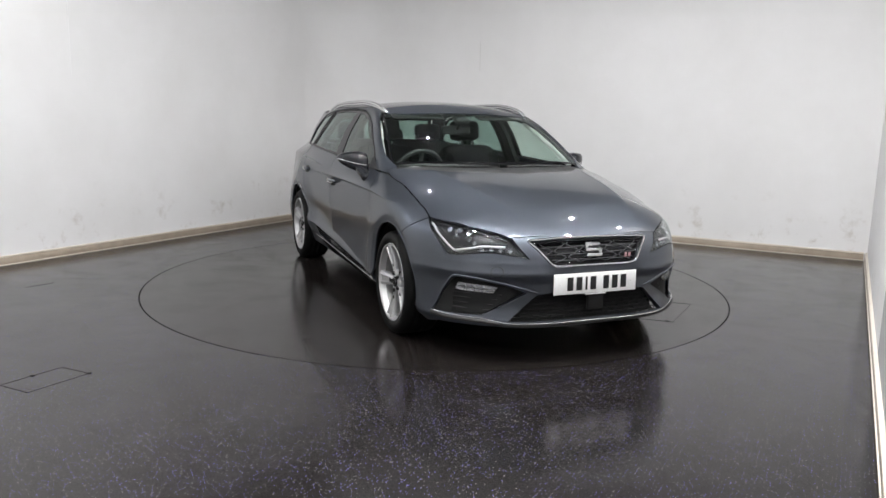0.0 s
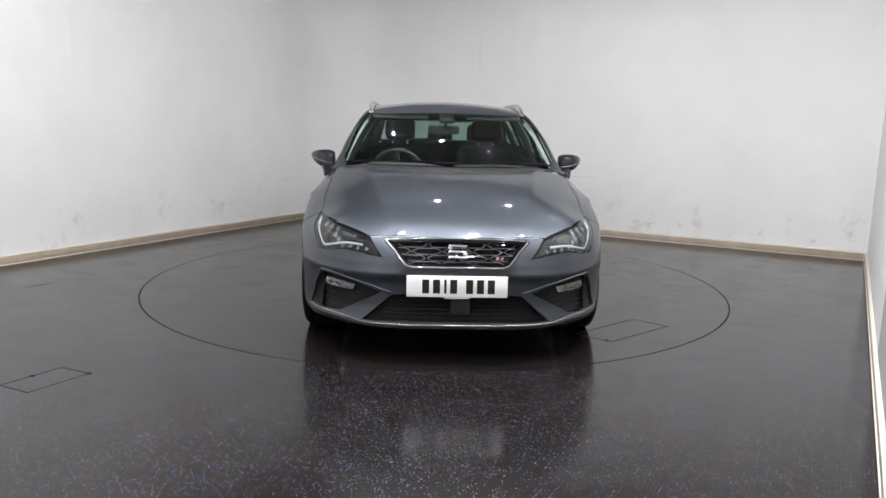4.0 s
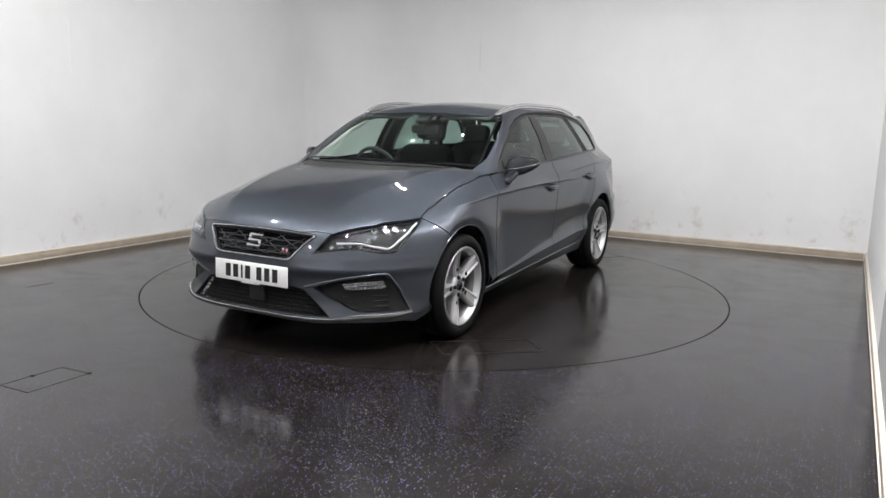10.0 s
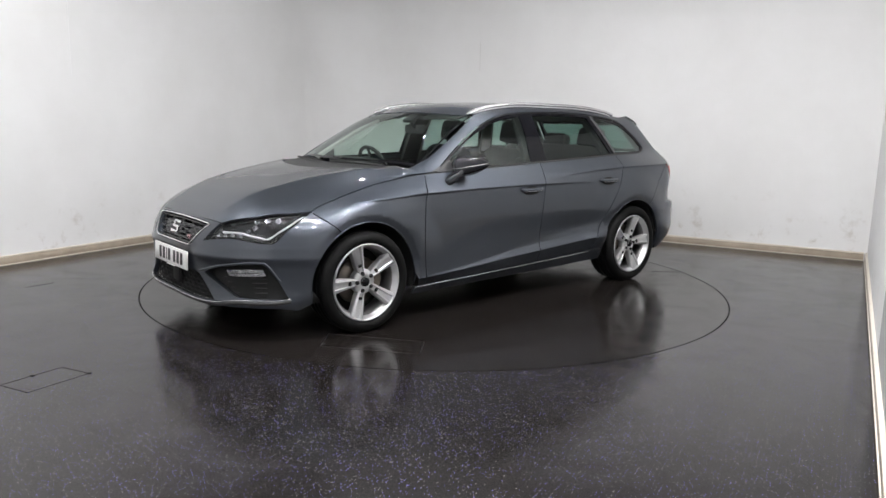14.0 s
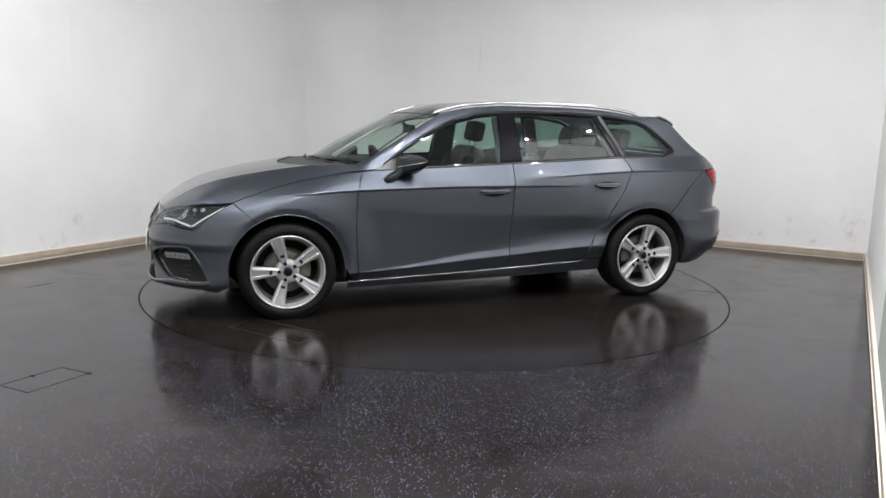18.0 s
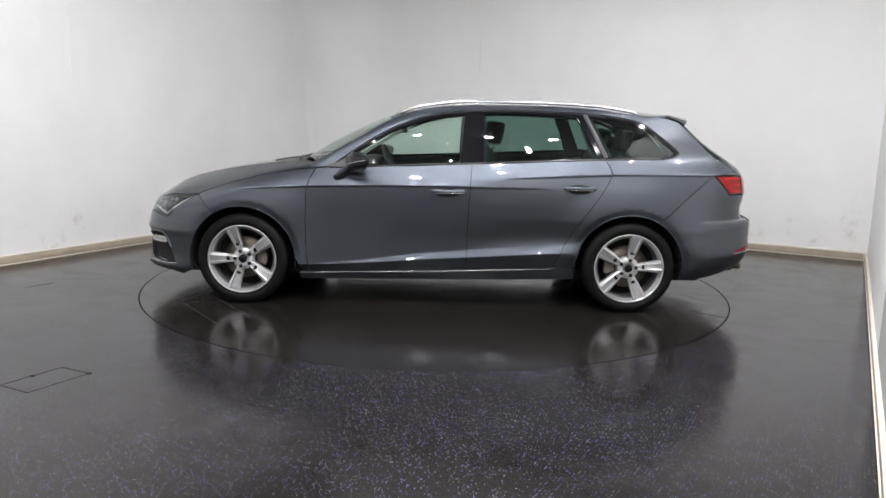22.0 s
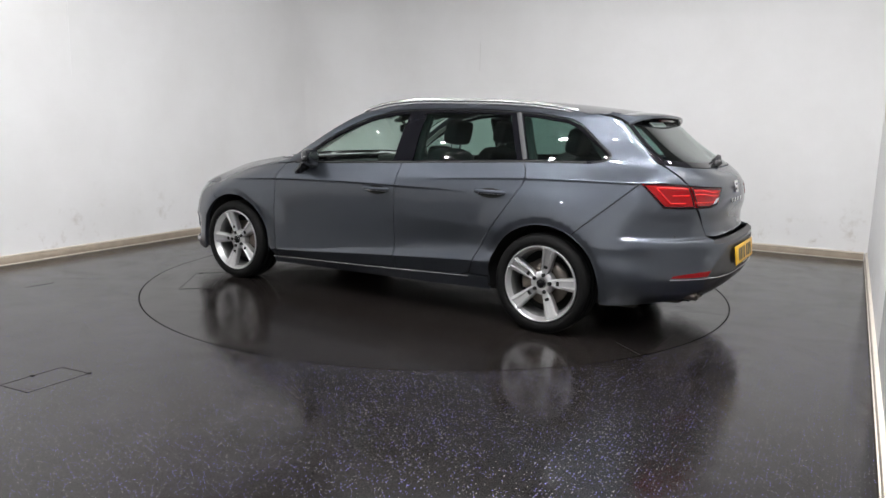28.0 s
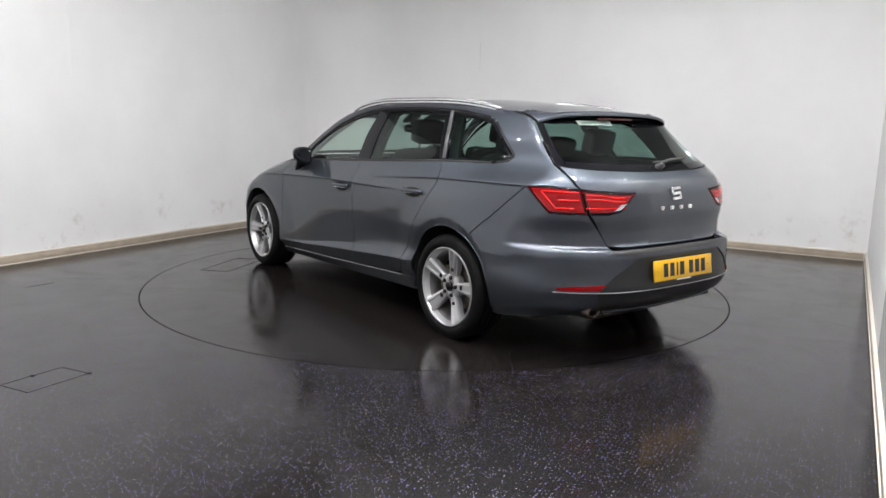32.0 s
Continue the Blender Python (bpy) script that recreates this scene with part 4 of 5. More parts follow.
HEADLIGHT = [(2.122, 0.390, 0.566), (2.080, 0.500, 0.586), (2.045, 0.56, 0.593), (2.010, 0.610, 0.592), (1.935, 0.700, 0.573), (1.870, 0.750, 0.571), (1.848, 0.760, 0.586),
             (1.796, 0.776, 0.640), (1.674, 0.774, 0.717), (1.638, 0.768, 0.737), (1.752, 0.705, 0.733), (1.890, 0.623, 0.713), (1.963, 0.550, 0.697), (2.034, 0.461, 0.668)]
GRILLE = [(2.150, 0.0, 0.520), (2.146, 0.235, 0.520), (2.144, 0.268, 0.530), (2.10, 0.322, 0.600), (2.060, 0.372, 0.650), (2.058, 0.360, 0.659), (2.060, 0.20, 0.666), (2.062, 0.0, 0.668)]
LOW_GRILLE = [(2.158, 0.0, 0.238), (2.145, 0.25, 0.236), (2.110, 0.490, 0.238), (2.118, 0.42, 0.300), (2.128, 0.340, 0.368), (2.135, 0.27, 0.376), (2.14, 0.0, 0.372)]
FOG_RECESS = [(2.118, 0.400, 0.384), (2.086, 0.500, 0.420), (2.010, 0.630, 0.446), (1.925, 0.712, 0.452), (1.900, 0.730, 0.436), (1.850, 0.765, 0.360), (1.802, 0.796, 0.258), (1.93, 0.714, 0.258), (2.028, 0.614, 0.266)]
FOG_LAMP = [(2.066, 0.540, 0.408), (2.0, 0.64, 0.418), (1.920, 0.713, 0.420), (1.906, 0.724, 0.386), (1.923, 0.709, 0.380), (2.055, 0.560, 0.376)]


def build_front():
    arch_w = wrap_xz(1, arch(WHEEL_X, ARCH, 60, -14))
    head_w = wrap3(1, HEADLIGHT)
    grille_w = wrap3(1, GRILLE)
    low_w = wrap3(1, LOW_GRILLE)
    fog_w = wrap3(1, FOG_RECESS)
    top = wrap3(1, [(2.062, 0.0, 0.678), (2.055, 0.30, 0.676), (2.045, 0.40, 0.673), (2.034, 0.457, 0.669)])
    outline = top + [head_w[0]] + head_w[1:10] + wrap_xz(1, SEAM_F[1:]) + arch_w[1:] + wrap3(1, [(1.74, 0.79, 0.178), (1.82, 0.76, 0.196), (1.95, 0.69, 0.200), (2.10, 0.50, 0.203), (2.14, 0.25, 0.206), (2.15, 0.0, 0.206)])
    mirror = lambda w: [(-a, z) for a, z in w]
    full = half_loop(outline)
    part("front_bumper", panel(full, on_nose, 0.018, holes=[half_loop(grille_w), half_loop(low_w), fog_w, mirror(fog_w)], thick=0.03), PAINT, car)
    # upper grille
    gl = half_loop(grille_w)
    grille = part("grille", panel(gl, on_nose, 0.03, 0, lift=-0.030, rim=False), GLOSSB, car, "black honeycomb grille with a chrome surround")
    part("chrome_surround", strip(densify(inset(gl, 0.004), 0.02), on_nose, 0.009, 0.005, closed=True), CHROME, grille, "thin chrome surround")
    part("dark_surround", strip(densify(inset(gl, 0.014), 0.02), on_nose, 0.010, 0.003, closed=True, lift=-0.008), GLOSSB, grille)
    gin = np.array(inset(gl, 0.015))
    rows = ((0.541, 0), (0.575, 1), (0.609, 0), (0.643, 1))
    for z0, odd in rows:
        for k in range(-4, 5):
            c = (k + 0.5 * odd) * 0.152
            cell = [(c - 0.072, z0), (c - 0.046, z0 + 0.0145), (c + 0.046, z0 + 0.0145), (c + 0.072, z0), (c + 0.046, z0 - 0.0145), (c - 0.046, z0 - 0.0145)]
            w = densify(cell, 0.02)
            ok = inside_poly(np.array(w), gin)
            if ok.mean() < 0.35:
                continue
            if ok.all():
                part("honeycomb_cell", strip(w, on_nose, 0.0036, 0.003, 4, closed=True, lift=-0.018), CELL, grille)
            else:
                run = []
                i0 = next(i for i in range(len(w)) if ok[i] and not ok[i - 1])
                for i in range(len(w)):
                    j = (i0 + i) % len(w)
                    if not ok[j]:
                        break
                    run.append(w[j])
                if len(run) > 2:
                    part("honeycomb_cell", strip(run, on_nose, 0.0036, 0.003, 4, lift=-0.018), CELL, grille)
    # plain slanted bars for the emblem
    em = bmesh.new()
    for dz, dy in ((0.030, 0.0), (0.003, 0.0), (-0.024, 0.0)):
        add(em, prism([(-0.050, dz - 0.008), (0.042, dz - 0.012), (0.050, dz + 0.004), (-0.042, dz + 0.010)], 0.010, "x", 2.116 - dz * 0.55, 0.002))
    for sy, dz in ((-0.038, 0.016), (0.040, -0.012)):
        add(em, prism([(sy - 0.009, dz - 0.014), (sy + 0.009, dz - 0.014), (sy + 0.009, dz + 0.014), (sy - 0.009, dz + 0.014)], 0.009, "x", 2.116 - dz * 0.55, 0.002))
    bmesh.ops.translate(em, vec=(0.004, 0, 0.600), verts=em.verts)
    part("emblem", em, CHROME, grille, "chrome emblem")
    fr = bmesh.new()
    for k, (dy, hgt) in enumerate(((-0.012, 0.026), (0.012, 0.026))):
        add(fr, prism([(dy - 0.009, -hgt / 2), (dy + 0.006, -hgt / 2), (dy + 0.010, hgt / 2), (dy - 0.005, hgt / 2)], 0.008, "x", 0, 0.0015))
    bmesh.ops.translate(fr, vec=(2.128, 0.218, 0.566), verts=fr.verts)
    part("trim_badge", fr, plain("red_chrome", (0.75, 0.45, 0.47), 0.2, metal=0.8), grille, "small red and chrome trim badge")
    # lower grille: black honeycomb mesh
    lw = half_loop(low_w)
    low = part("lower_grille", panel(lw, on_nose, 0.03, 0, lift=-0.050, rim=False), GAP, car, "black lower honeycomb grille")
    lin = np.array(inset(lw, 0.006))
    cells = bmesh.new()
    for r in range(7):
        z0 = 0.248 + r * 0.0195
        for k in range(-9, 10):
            c = (k + 0.5 * (r % 2)) * 0.066
            if not inside_poly(np.array([(c, z0)]), lin)[0]:
                continue
            w = [(c - 0.030, z0), (c - 0.020, z0 + 0.008), (c + 0.020, z0 + 0.008), (c + 0.030, z0), (c + 0.020, z0 - 0.008), (c - 0.020, z0 - 0.008)]
            add(cells, strip(w, on_nose, 0.006, 0.006, 3, closed=True, lift=-0.030))
    part("mesh_insert", cells, GAP, low)
    part("sensor_cover", box((0.02, 0.10, 0.085), (2.135, 0.02, 0.315), 0.006), UNDER, low, "black radar sensor cover")
    # silver lip along the bottom
    lip = wrap3(1, [(1.790, 0.803, 0.256), (1.86, 0.765, 0.247), (1.93, 0.714, 0.246), (2.02, 0.620, 0.246), (2.07, 0.555, 0.236), (2.10, 0.50, 0.226), (2.13, 0.40, 0.222), (2.15, 0.20, 0.220), (2.158, 0.0, 0.220)])
    lip = curve_through(lip + [(-a, z) for a, z in lip[:-1]][::-1], 6)
    part("silver_lip", strip(lip, on_nose, 0.005, 0.004), SATIN, car, "silver lip along the front bumper's foot")
    part("splitter", strip([(a, z - 0.016) for a, z in lip], on_nose, 0.02, 0.006), TRIM, car)
    for f in both:
        s = -1 if f else 1
        pkt = part("fog_pocket", panel(fog_w, on_nose, 0.025, 0, lift=-0.035, rim=False, flip=f), GAP, car, "black pocket round the fog lamp")
        for k in range(4):
            zz = 0.285 + 0.026 * k
            part("slat", strip(wrap3(1, [(2.05 - 0.02 * k, 0.585 - 0.04 * k, zz), (1.93, 0.71 - 0.02 * k, zz), (1.85, 0.765, zz)]), on_nose, 0.012, 0.006, 3, flip=f, lift=-0.036), UNDER, pkt)
        wl = wrap3(1, FOG_LAMP)
        fog = part("fog_lamp", panel(wl, on_nose, 0.02, 0, lift=-0.022, flip=f), LAMP_LED, car, "clear front fog lamp")
        part("lens", panel(wl, on_nose, 0.02, 0, lift=-0.006, rim=False, flip=f), GLASS_L, fog)
        for u in (0.25, 0.5, 0.78):
            p, q = (2.052 - 0.135 * u, 0.560 + 0.150 * u), (2.050 - 0.135 * u, 0.562 + 0.155 * u)
            part("divider", strip(wrap3(1, [(*p, 0.380), (*q, 0.412)]), on_nose, 0.004, 0.006, 3, flip=f, lift=-0.019), ALLOY_DARK, fog)
        part("reflector_rib", strip(wrap3(1, [(2.056, 0.555, 0.392), (1.99, 0.645, 0.398), (1.918, 0.712, 0.402)]), on_nose, 0.005, 0.006, 3, flip=f, lift=-0.019), ALLOY_DARK, fog)
        # painted brow above the fog pocket
        part("brow", strip(curve_through(wrap3(1, [(2.128, 0.345, 0.384), (2.086, 0.500, 0.430), (2.010, 0.630, 0.456), (1.925, 0.716, 0.462), (1.892, 0.738, 0.440), (1.842, 0.772, 0.360)]), 5), on_nose, 0.013, 0.006, flip=f), PAINT, car)
        # headlight
        hw = head_w
        lamp = part("headlight", panel(hw, on_nose, 0.018, 0.001, lift=-0.030, rim=False, flip=f), LAMP_IN, car, "angular LED headlight under a clear lens")
        part("lens", panel(hw, on_nose, 0.02, 0.002, lift=-0.002, thick=0.02, flip=f), GLASS_L, lamp, "clear headlight lens")
        part("rim", strip(densify(inset(hw, 0.005), 0.015), on_nose, 0.005, 0.003, 4, closed=True, flip=f, lift=-0.008), GLOSSB, lamp)
        part("upper_bezel", strip(wrap3(1, [(1.70, 0.738, 0.726), (1.757, 0.708, 0.724), (1.890, 0.628, 0.704), (1.963, 0.556, 0.688), (2.030, 0.470, 0.660)]), on_nose, 0.014, 0.008, 5, flip=f, lift=-0.022), LAMP_IN, lamp)
        drl = curve_through(wrap3(1, [(2.06, 0.50, 0.628), (2.005, 0.600, 0.628), (1.964, 0.659, 0.612), (1.915, 0.710, 0.597)]), 4)[:-1] + curve_through(wrap3(1, [(1.912, 0.712, 0.596), (1.885, 0.732, 0.598), (1.824, 0.758, 0.642), (1.711, 0.762, 0.708), (1.672, 0.765, 0.724)]), 4)
        part("daytime_strip", strip(drl, on_nose, 0.013, 0.008, 5, flip=f, lift=-0.020), WHITE_GUIDE, lamp, "white daytime running light strip")
        part("bezel", strip([(a - 0.012, z + 0.016) for a, z in drl], on_nose, 0.012, 0.008, 5, flip=f, lift=-0.028), LAMP_IN, lamp)
        mods = [(1.80, 0.695, 0.700), (1.85, 0.665, 0.700), (1.90, 0.630, 0.692), (1.86, 0.690, 0.660), (1.92, 0.645, 0.660), (2.045, 0.52, 0.606), (2.02, 0.56, 0.610), (1.99, 0.605, 0.608), (1.955, 0.63, 0.640), (2.06, 0.47, 0.605), (2.0, 0.53, 0.672)]
        for k, (x, y, z) in enumerate(mods):
            p = on_nose(np.array(wrap3(1, [(x, y, z)])))[0]
            nn = normals(p[None])[0]
            at = p - nn * 0.022
            rot = Vector((nn[0], s * nn[1], nn[2])).to_track_quat("Z", "Y").to_matrix().to_4x4()
            big = 0.022 if k < 5 else 0.016
            bm = lathe([(0.001, -0.008), (big * 0.45, -0.006), (big * 0.7, 0.0), (big * 0.82, 0.008), (big * 0.9, 0.008), (big * 0.9, -0.010)], 4, "z")
            smooth(bm, False)
            add(bm, box((big * 0.5, big * 0.5, 0.004), (0, 0, -0.003), 0.001, 1))
            bmesh.ops.transform(bm, matrix=Matrix.Translation((at[0], s * at[1], at[2])) @ rot, verts=bm.verts)
            part("led_module", bm, LAMP_LED, lamp)
    build_plate("number_plate", PLATE_W, 1, (2.164, 0.4278), 1.5)


def build_plate(name, mat, sign, at, lean):
    """A plate with plain dark bars in place of its characters."""
    m = pose(sign * at[0], 0, at[1], 0, -sign * lean, 0)
    bm = box((0.008, 0.522, 0.112), (0, 0, 0), 0.003, 2, None)
    bmesh.ops.transform(bm, matrix=m, verts=bm.verts)
    p = part(name, bm, mat, car, ("white front" if sign > 0 else "yellow rear") + " number plate with dark bars")
    xs = [-0.162, -0.106, -0.061, -0.018, 0.064, 0.120, 0.176]
    for k, y in enumerate(xs):
        w = 0.012 if k == 2 else 0.036
        b = prism([(y - w / 2, -0.036), (y + w / 2, -0.036), (y + w / 2, 0.036), (y - w / 2, 0.036)], 0.0012, "x", 0.0041)
        if sign < 0:
            bmesh.ops.rotate(b, cent=(0, 0, 0), matrix=Matrix.Rotation(math.pi, 3, "Z"), verts=b.verts)
        bmesh.ops.transform(b, matrix=m, verts=b.verts)
        part("dark_bar", b, INK, p)
    for y in (-0.222, 0.226):
        b = lathe([(0.0005, 0.003), (0.004, 0.0025), (0.006, 0.0), (0.006, -0.001)], 10, "z")
        bmesh.ops.transform(b, matrix=m @ pose(sign * 0.0042, y, 0, 0, sign * 90, 0), verts=b.verts)
        part("screw_cap", b, mat, p)
    b = box((0.003, 0.13, 0.006), (sign * 0.002, 0.0, -0.060))
    bmesh.ops.transform(b, matrix=m, verts=b.verts)
    part("lettering_bar", b, PLATE_W, p)


TAIL_OUT = [(-1.866, 0.780, 0.944), (-1.99, 0.722, 0.945), (-2.07, 0.652, 0.938), (-2.096, 0.622, 0.932), (-2.136, 0.602, 0.811), (-2.062, 0.690, 0.808), (-1.997, 0.746, 0.811), (-1.953, 0.769, 0.860)]
TAIL_IN = [(-2.100, 0.616, 0.931), (-2.150, 0.541, 0.924), (-2.213, 0.327, 0.912), (-2.214, 0.372, 0.872), (-2.208, 0.432, 0.824), (-2.192, 0.493, 0.811), (-2.140, 0.594, 0.811)]


def build_rear():
    arch_w = wrap_xz(-1, arch(-WHEEL_X, ARCH, 120, 193))
    out_w, in_w = wrap3(-1, TAIL_OUT), wrap3(-1, TAIL_IN)
    top = wrap3(-1, [(-2.29, 0.0, 0.622), (-2.26, 0.40, 0.622), (-2.20, 0.48, 0.626), (-2.181, 0.487, 0.642), (-2.160, 0.536, 0.721), (-2.137, 0.600, 0.807)])
    outline = top + out_w[5:] + [out_w[0]] + wrap_xz(-1, SEAM_R[1:]) + arch_w[1:] + wrap3(-1, [(-1.72, 0.820, 0.223), (-1.934, 0.732, 0.247), (-2.06, 0.62, 0.262), (-2.122, 0.542, 0.268), (-2.176, 0.332, 0.266), (-2.16, 0.0, 0.256)])
    black = wrap3(-1, [(-2.295, 0.0, 0.584), (-2.287, 0.361, 0.580), (-2.254, 0.493, 0.495), (-2.226, 0.564, 0.430), (-2.21, 0.57, 0.40), (-2.14, 0.52, 0.285), (-2.175, 0.30, 0.282), (-2.18, 0.0, 0.275)])
    part("rear_bumper", panel(half_loop(outline), on_tail, 0.018, holes=[half_loop(black)], thick=0.02), PAINT, car)
    part("rear_insert", panel(half_loop(black), on_tail, 0.025, 0, lift=-0.006, rim=False), TRIM, car, "black plastic insert round the rear plate")
    part("loading_edge", panel(half_loop(wrap3(-1, [(-2.29, 0.0, 0.602), (-2.26, 0.42, 0.602), (-2.235, 0.52, 0.606), (-2.22, 0.49, 0.622), (-2.26, 0.40, 0.624), (-2.29, 0.0, 0.624)])), on_tail, 0.02, 0, lift=0.003), TRIM, car, "black strip on the bumper's loading edge")
    line = curve_through(wrap3(-1, [(-2.060, 0.751, 0.408), (-2.15, 0.67, 0.408), (-2.219, 0.576, 0.409), (-2.28, 0.40, 0.408), (-2.300, 0.20, 0.406), (-2.305, 0.0, 0.405)]), 5)
    line = line + [(-a, z) for a, z in line[:-1]][::-1]
    part("silver_line", strip(line, on_tail, 0.006, 0.004), SATIN_DULL, car, "thin silver line across the rear bumper")
    for f in both:
        s = -1 if f else 1
        refl = wrap3(-1, [(-2.068, 0.745, 0.418), (-2.074, 0.739, 0.430), (-2.14, 0.68, 0.442), (-2.238, 0.545, 0.452), (-2.224, 0.572, 0.420)])
        part("reflector", panel(refl, on_tail, 0.02, 0, lift=0.003, thick=0.01, flip=f), RED_LENS, car, "red rear reflector")
        lamp = part("tail_lamp", panel(out_w, on_tail, 0.015, 0.0015, lift=0.001, flip=f), RED_LENS, car, "red LED tail lamp")
        gate = part("tailgate_lamp", panel(in_w, on_tail, 0.015, 0.0015, lift=0.001, flip=f), RED_LENS, car, "red tail lamp on the tailgate with a clear corner")
        edge = lambda w, up: strip(densify(inset(w, 0.006), 0.015), on_tail, 0.009, 0.003, 4, closed=True, flip=f)
        part("dark_rim", edge(out_w, 0), GLOSSB, lamp)
        part("dark_rim", edge(in_w, 0), GLOSSB, gate)
        g1 = wrap3(-1, [(-2.09, 0.630, 0.918), (-1.99, 0.718, 0.922), (-1.945, 0.752, 0.922), (-1.99, 0.735, 0.870), (-2.02, 0.72, 0.836), (-2.12, 0.620, 0.836)])
        part("light_guide", strip(densify(g1, 0.02)[:-6], on_tail, 0.011, 0.005, 5, flip=f), RED_GLOW, lamp, "bright red light guide")
        g2 = wrap3(-1, [(-2.095, 0.632, 0.879), (-2.06, 0.665, 0.879), (-2.02, 0.702, 0.879)])
        part("light_guide", strip(g2, on_tail, 0.010, 0.005, 5, flip=f), RED_GLOW, lamp, "bright red light guide")
        for za, zb in ((0.906, 0.892), (0.886, 0.872), (0.840, 0.840)):
            part("light_guide", strip(wrap3(-1, [(-2.115, 0.600, za), (-2.15, 0.53, za - 0.002), (-2.185, 0.45, zb), (-2.205, 0.40, zb)]), on_tail, 0.010, 0.004, 5, flip=f), RED_GLOW, gate, "bright red light guide")
        rev = wrap3(-1, [(-2.195, 0.470, 0.826), (-2.205, 0.432, 0.832), (-2.213, 0.390, 0.862), (-2.207, 0.43, 0.858)])
        part("reverse_lamp", panel(rev, on_tail, 0.012, 0, lift=0.004, flip=f), LAMP_LED, gate, "clear reversing light")
    # twin exhaust on the left
    for y in (0.555, 0.445):
        bm = lathe([(0.030, 0.10), (0.030, -0.012), (0.034, -0.018), (0.038, -0.012), (0.038, 0.10)], 28, "z")
        bmesh.ops.scale(bm, vec=(0.76, 1.20, 1), verts=bm.verts)
        bmesh.ops.transform(bm, matrix=pose(-2.158, y, 0.296, 0, 90, 0), verts=bm.verts)
        ex = part("exhaust_tip", bm, EXHAUST, car, "oval dull steel exhaust tip")
        bm = lathe([(0.0005, 0.0), (0.030, 0.0)], 20, "z")
        bmesh.ops.scale(bm, vec=(0.76, 1.20, 1), verts=bm.verts)
        bmesh.ops.transform(bm, matrix=pose(-2.13, y, 0.296, 0, 90, 0), verts=bm.verts)
        part("exhaust_bore", bm, GAP, ex)
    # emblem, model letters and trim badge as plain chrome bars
    em = bmesh.new()
    for dz in (0.028, 0.0, -0.028):
        add(em, prism([(-0.040, dz - 0.006), (0.036, dz - 0.010), (0.042, dz + 0.004), (-0.034, dz + 0.010)], 0.010, "x", -0.005, 0.002))
    for sy, dz in ((0.034, 0.014), (-0.034, -0.014)):
        add(em, prism([(sy - 0.008, dz - 0.014), (sy + 0.008, dz - 0.014), (sy + 0.008, dz + 0.014), (sy - 0.008, dz + 0.014)], 0.009, "x", -0.005, 0.002))
    bmesh.ops.transform(em, matrix=pose(-2.232, 0.0, 0.905, 0, 10, 0), verts=em.verts)
    part("emblem", em, CHROME, car, "chrome emblem on the tailgate")
    for k in range(4):
        y = 0.125 - k * 0.083
        bm = box((0.006, 0.036, 0.024), (-2.2405, y, 0.828), 0.002, 1)
        part("letter_bar", bm, CHROME, car)
    for k in range(2):
        bm = box((0.006, 0.024, 0.022), (0, 0, 0), 0.002, 1, pose(0, 0, 0, 0, 0, 14))
        bmesh.ops.translate(bm, vec=(-2.211 + 0.012 * k, -0.375 - 0.034 * k, 0.775), verts=bm.verts)
        part("trim_badge", bm, CHROME, car)
    build_plate("number_plate", PLATE_Y, -1, (2.314, 0.5045), 7.0)
    # roof spoiler: painted top that carries the roof on, gloss black underneath
    top, under = bmesh.new(), bmesh.new()
    rows, low = [], []
    n = 36
    for i in range(n + 1):
        y = -0.566 + 1.132 * i / n
        k = abs(y) / 0.566
        xf = -1.585 - 0.05 * (1 - k ** 3)
        zf = float(on_top(np.array([[xf, abs(y)]]))[0, 2]) + 0.002
        x1 = -1.790 + 0.03 * k ** 2 + 0.05 * k ** 7
        zr = 1.334 - 0.018 * k ** 2 - 0.032 * k ** 6
        xm = xf + (x1 - xf) * 0.55
        zm = zf + (zr - zf) * 0.5 + 0.004
        xg = -1.738 + 0.055 * k ** 4
        rows.append([top.verts.new(v) for v in ((xf + 0.004, y, zf - 0.004), (xf, y, zf), (xm, y, zm), (x1 + 0.006, y, zr), (x1, y, zr - 0.006), (x1 + 0.004, y, zr - 0.017))])
        low.append([under.verts.new(v) for v in ((x1 + 0.004, y, zr - 0.017), (x1 + 0.02, y, zr - 0.022), (xg, y, min(zr - 0.026, 1.302)))])
    for bm, rr in ((top, rows), (under, low)):
        for a, b in zip(rr, rr[1:]):
            for j in range(len(a) - 1):
                bm.faces.new((a[j], b[j], b[j + 1], a[j + 1]))
        bmesh.ops.recalc_face_normals(bm, faces=bm.faces)
    for e in (0, -1):
        under.faces.new([under.verts.new(v.co) for v in rows[e]])
    sp = part("roof_spoiler", smooth(top), PAINT, car)
    part("spoiler_underside", smooth(under), GLOSSB, sp, "gloss black underside")
    part("brake_light", box((0.02, 0.30, 0.014), (-1.768, 0, 1.298), 0.004), DARK_RED, sp, "dark red high brake light")
    part("window_label", panel([(0.03, 1.262), (0.31, 1.260), (0.31, 1.286), (0.03, 1.288)], on_rear, 0.03, 0, lift=0.001, thick=0.002), LABEL, car, "pale sticker at the top of the rear window")
    part("label_bar", panel([(0.06, 1.269), (0.28, 1.267), (0.28, 1.279), (0.06, 1.281)], on_rear, 0.03, 0, lift=0.0022, rim=False), LABEL_INK, car)
    # rear wiper: a boss, an arm and a blade that lie on the glass
    def off(y, z, d):
        q = on_rear(np.array([[y, z]]))
        return tuple((q + normals(q) * d)[0])
